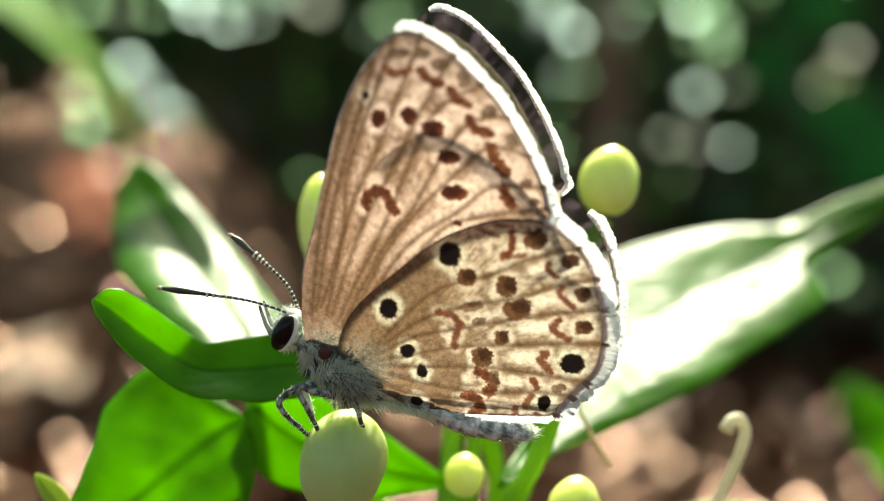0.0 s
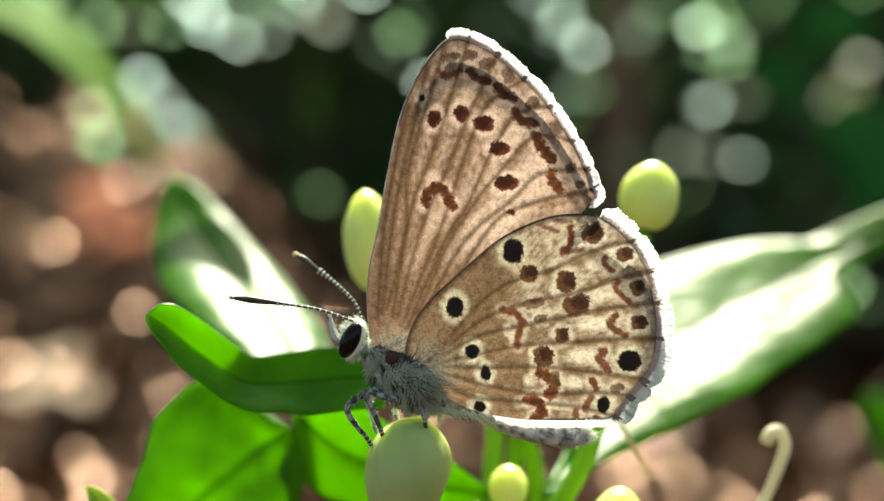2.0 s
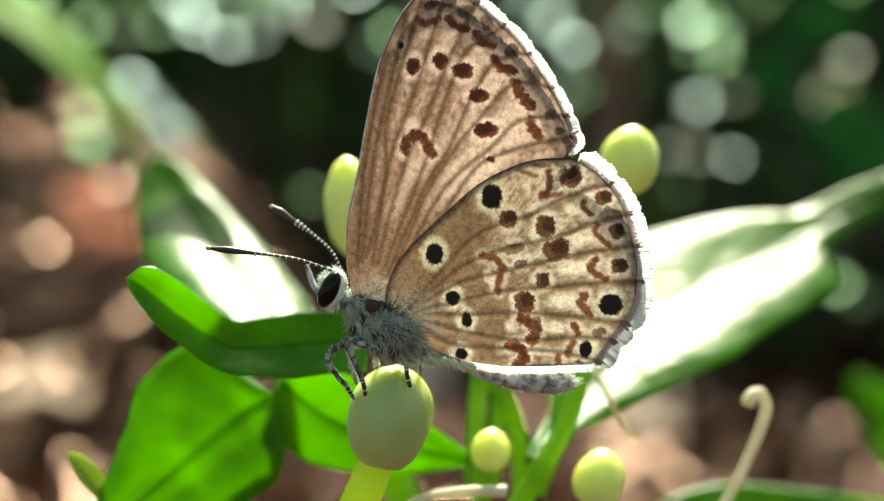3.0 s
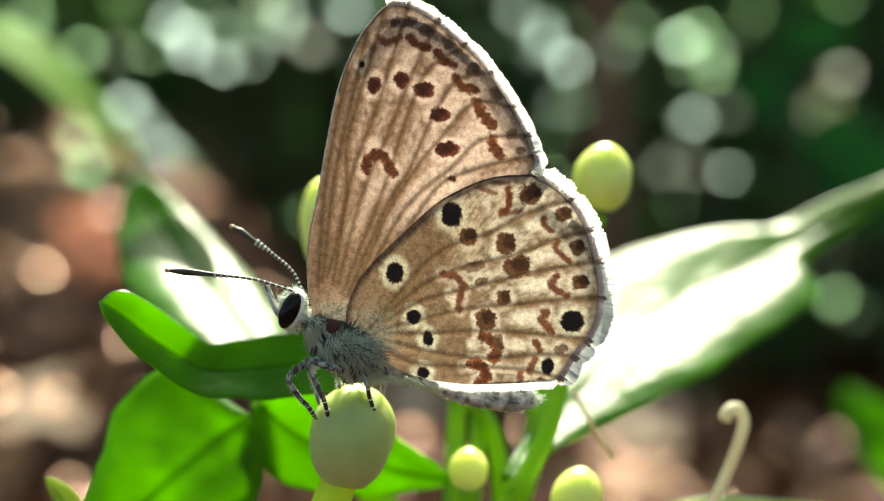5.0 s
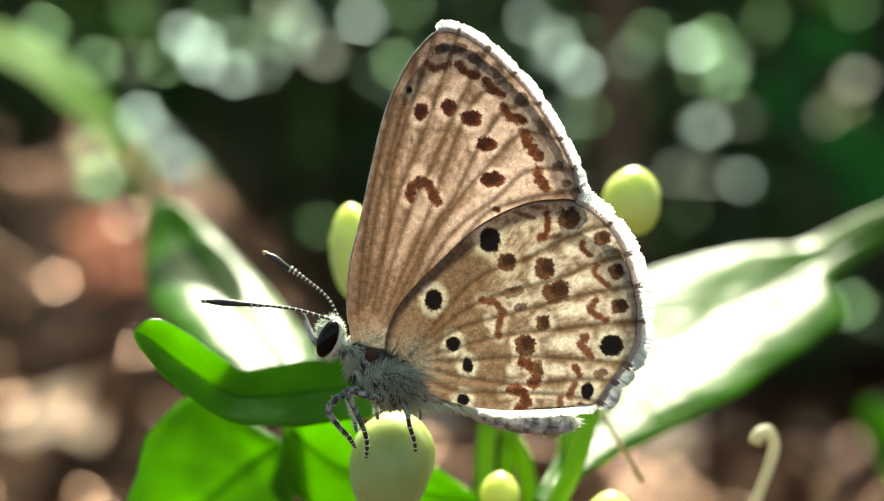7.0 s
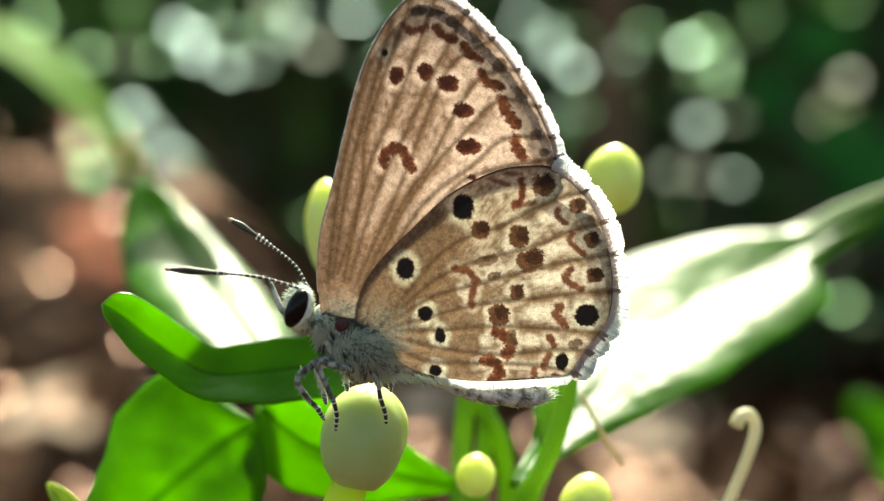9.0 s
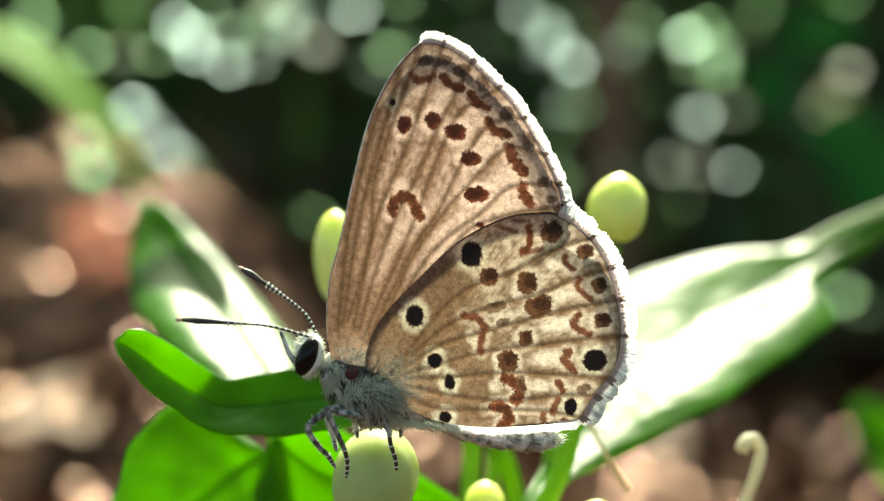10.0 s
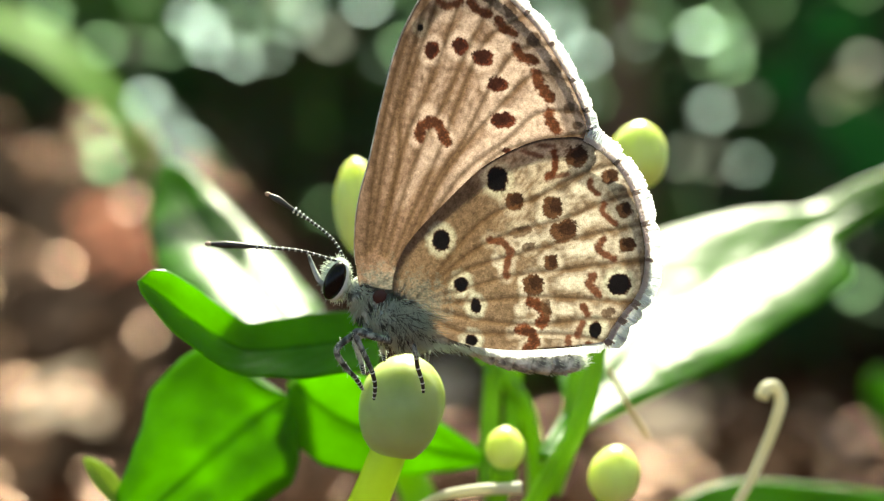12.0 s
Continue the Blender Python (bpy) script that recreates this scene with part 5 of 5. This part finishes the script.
        part("fur", mesh("fur", *hairs([Vector(p) + Vector(rng.normal(0, 0.06, 3)) for p in pick], [Vector(rng.normal(0, 0.6, 3)) + Vector((0.1, -0.2, -0.9)) for p in pick], rng.uniform(0.1, 0.24, count), rng.uniform(0.01, 0.02, count), rng), M_FUR), leg, "short pale hair")
        for ring in pale:
            part("ring", mesh("ring", *ring, M_WHITE), leg, "white ring")
    # wings: each hangs in its own root
    wings = {}
    for tag, side in (("near", -1), ("far", 1)):
        for kind, outline, root, centre, colours, veins, rim, fr in (
            ("forewing", FORE, FORE_ROOT, (2.45, 7.6), fore_colours, FORE_VEINS, ((-1.23, 4.41), 6.4, (-1.23, 0.98)), (9, 17)),
            ("hindwing", HIND, HIND_ROOT, (4.9, 2.21), hind_colours, HIND_VEINS, ((0.73, 0.98), 5.6, (0.24, 0.29)), (9, 18))):
            shift = np.array(root)
            pts = [tuple(np.array(p) - shift) for p in outline]
            lay = 0.0 if kind == "forewing" else 0.12
            c = (lambda P, f=colours, d=shift: f(P + d)) if side < 0 else upper_colours
            vs = [spline([np.array(p) - shift for p in v], 4) for v in veins]
            r = (np.array(rim[0]) - shift, rim[1], np.array(rim[2]) - shift)
            me = wing_mesh(kind, pts, np.array(centre) - shift, c, M_WING if side < 0 else M_WING_UPPER, side, vs, r, [tuple(np.array(p) - shift) for p in HIND] if side < 0 and kind == "forewing" else None)
            w = part(kind, me, bf, "translucent brown underside with dark white-ringed spots" if side < 0 else "dark brown upper side of the wing")
            w.matrix_basis = pose(root[0] * 0.001, side * (0.0003 + lay * 0.001), root[1] * 0.001)
            part("fringe", fringe_mesh("fringe", pts, fr[0] + (1 if side > 0 and kind == "hindwing" else 0), fr[1], side, rng, (0.38 if kind == "forewing" else 0.62) * (1.0 if side < 0 else 0.6), [v[-1] for v in vs]), w, "white hair-scale fringe with dusky dashes")
            if kind == "forewing" and side < 0:
                edge = [(p[0], side * 0.08, p[1]) for p in spline(pts, 12, closed=True)[12:10 * 12]]
                part("costa", mesh("costa", *tube(edge, 0.032, 8), M_COSTA), w, "thickened front edge")
            if kind == "hindwing":
                part("fringe", fringe_mesh("fringe", pts, 18, 22, side, rng, 0.3, (), False), w, "short white hairs of the inner margin")
            wings[tag, kind] = (w, root, side * (0.3 + lay))
    return bf, wings


BUTTERFLY, WINGS = build_butterfly()


def motions():
    """What moves: the butterfly with its wings, and the stalk that it weighs down."""
    rows = [
        (0, pose(-0.00296, 0.00019, 0.19502, 10.95, 1.58, -5.28)),
        (0.5, pose(-0.00286, 0.00075, 0.19496, 8.46, 0.96, -6.84)),
        (1, pose(-0.00308, 0.00098, 0.19506, 6.33, -0.66, -5.59)),
        (1.5, pose(-0.00257, 0.00081, 0.19541, 2.36, -0.29, -1.87)),
        (2, pose(-0.00236, 0.00106, 0.19516, 0.57, 0.21, -1.06)),
        (2.5, pose(-0.00236, 0.00068, 0.19546, -0.83, -0.46, 0.19)),
        (4.5, pose(-0.00256, 0.00016, 0.19589, 0.33, -0.48, 0.43)),
        (5, pose(-0.00286, 0.00019, 0.19576, 0.40, -0.41, 0.53)),
        (5.5, pose(-0.00264, -0.00009, 0.19582, 0.79, -0.37, 0.42)),
        (6, pose(-0.00290, -0.00019, 0.19587, 1.89, -0.22, 1.92)),
        (6.5, pose(-0.00283, -0.00035, 0.19580, 1.45, -0.84, 1.64)),
        (7, pose(-0.00260, -0.00054, 0.19582, 2.61, -0.84, 3.23)),
        (9, pose(-0.00268, -0.00079, 0.19607, 3.49, -1.26, 5.02)),
        (9.5, pose(-0.00284, -0.00078, 0.19586, 2.95, -1.25, 5.25)),
        (10, pose(-0.00268, -0.00124, 0.19561, 2.61, -1.16, 5.46)),
        (10.5, pose(-0.00236, -0.00090, 0.19572, 3.18, -1.08, 5.90)),
        (11, pose(-0.00260, -0.00079, 0.19565, 2.48, -1.15, 5.01)),
        (11.5, pose(-0.00259, -0.00082, 0.19577, 3.17, -1.79, 5.33)),
        (12, pose(-0.00249, -0.00081, 0.19619, 4.54, -1.52, 5.56)),
    ]
    walk(BUTTERFLY, rows)
    # seconds, how far the wings open, how far the forewings swing forward and back (degrees)
    swings = [
        (0, 11.52, 2.98),
        (0.5, 7.36, 1.27),
        (1, 4, 0.06),
        (1.5, 1.48, -1.16),
        (2, 0.74, -0.88),
        (2.5, 0, -0.52),
        (4.5, 0, 0.72),
        (5, 0, 0.65),
        (5.5, 0, 0.62),
        (6, 0, 1.78),
        (6.5, 0, 1.46),
        (7, 0, 3.32),
        (9, 0, 4.18),
        (9.5, 0, 4.07),
        (10, 0, 4.19),
        (10.5, 0, 4.11),
        (11, 0, 4.16),
        (11.5, 0, 4.59),
        (12, 0, 4.54),
    ]
    # how far the roots of the far wings ride up beside the near ones (millimetres)
    slips = [(0.58, 0.7), (0.62, 0.66), (0.6, 0.55), (0.28, 0.36), (0, 0), (0, 0), (0.2, 0.05), (0.25, 0.05), (0.28, 0.05), (0.15, 0), (0.1, 0), (0.05, 0)] + [(0, 0)] * 7
    for (tag, kind), (wing, root, y) in WINGS.items():
        side = 1 if tag == "near" else -1
        walk(wing, [(t, pose((root[0] + dx) * 0.001, y * 0.001, (root[1] + dz) * 0.001, side * o, f if kind == "forewing" else 0, 0))
                    for (t, o, f), (dx, dz) in zip(swings, slips if tag == "far" else [(0, 0)] * len(swings))])
    # seconds, millimetres to the side and up
    sway = [
        (0, -0.37, -0.91),
        (0.5, -0.3, -0.96),
        (1, -0.5, -0.86),
        (1.5, 0.08, -0.48),
        (2, 0.3, -0.71),
        (2.5, 0.33, -0.4),
        (4.5, 0.08, 0.05),
        (5, -0.23, -0.05),
        (5.5, 0, -0),
        (6, -0.26, 0.01),
        (6.5, -0.19, -0.04),
        (7, 0.06, -0.06),
        (9, 0.05, 0.14),
        (9.5, -0.11, -0.07),
        (10, 0.06, -0.32),
        (10.5, 0.4, -0.21),
        (11, 0.14, -0.27),
        (11.5, 0.16, -0.16),
        (12, 0.27, 0.26),
    ]
    walk(BUD_STALK, [(t, pose(x * 0.001, 0, z * 0.001)) for t, x, z in sway])


motions()
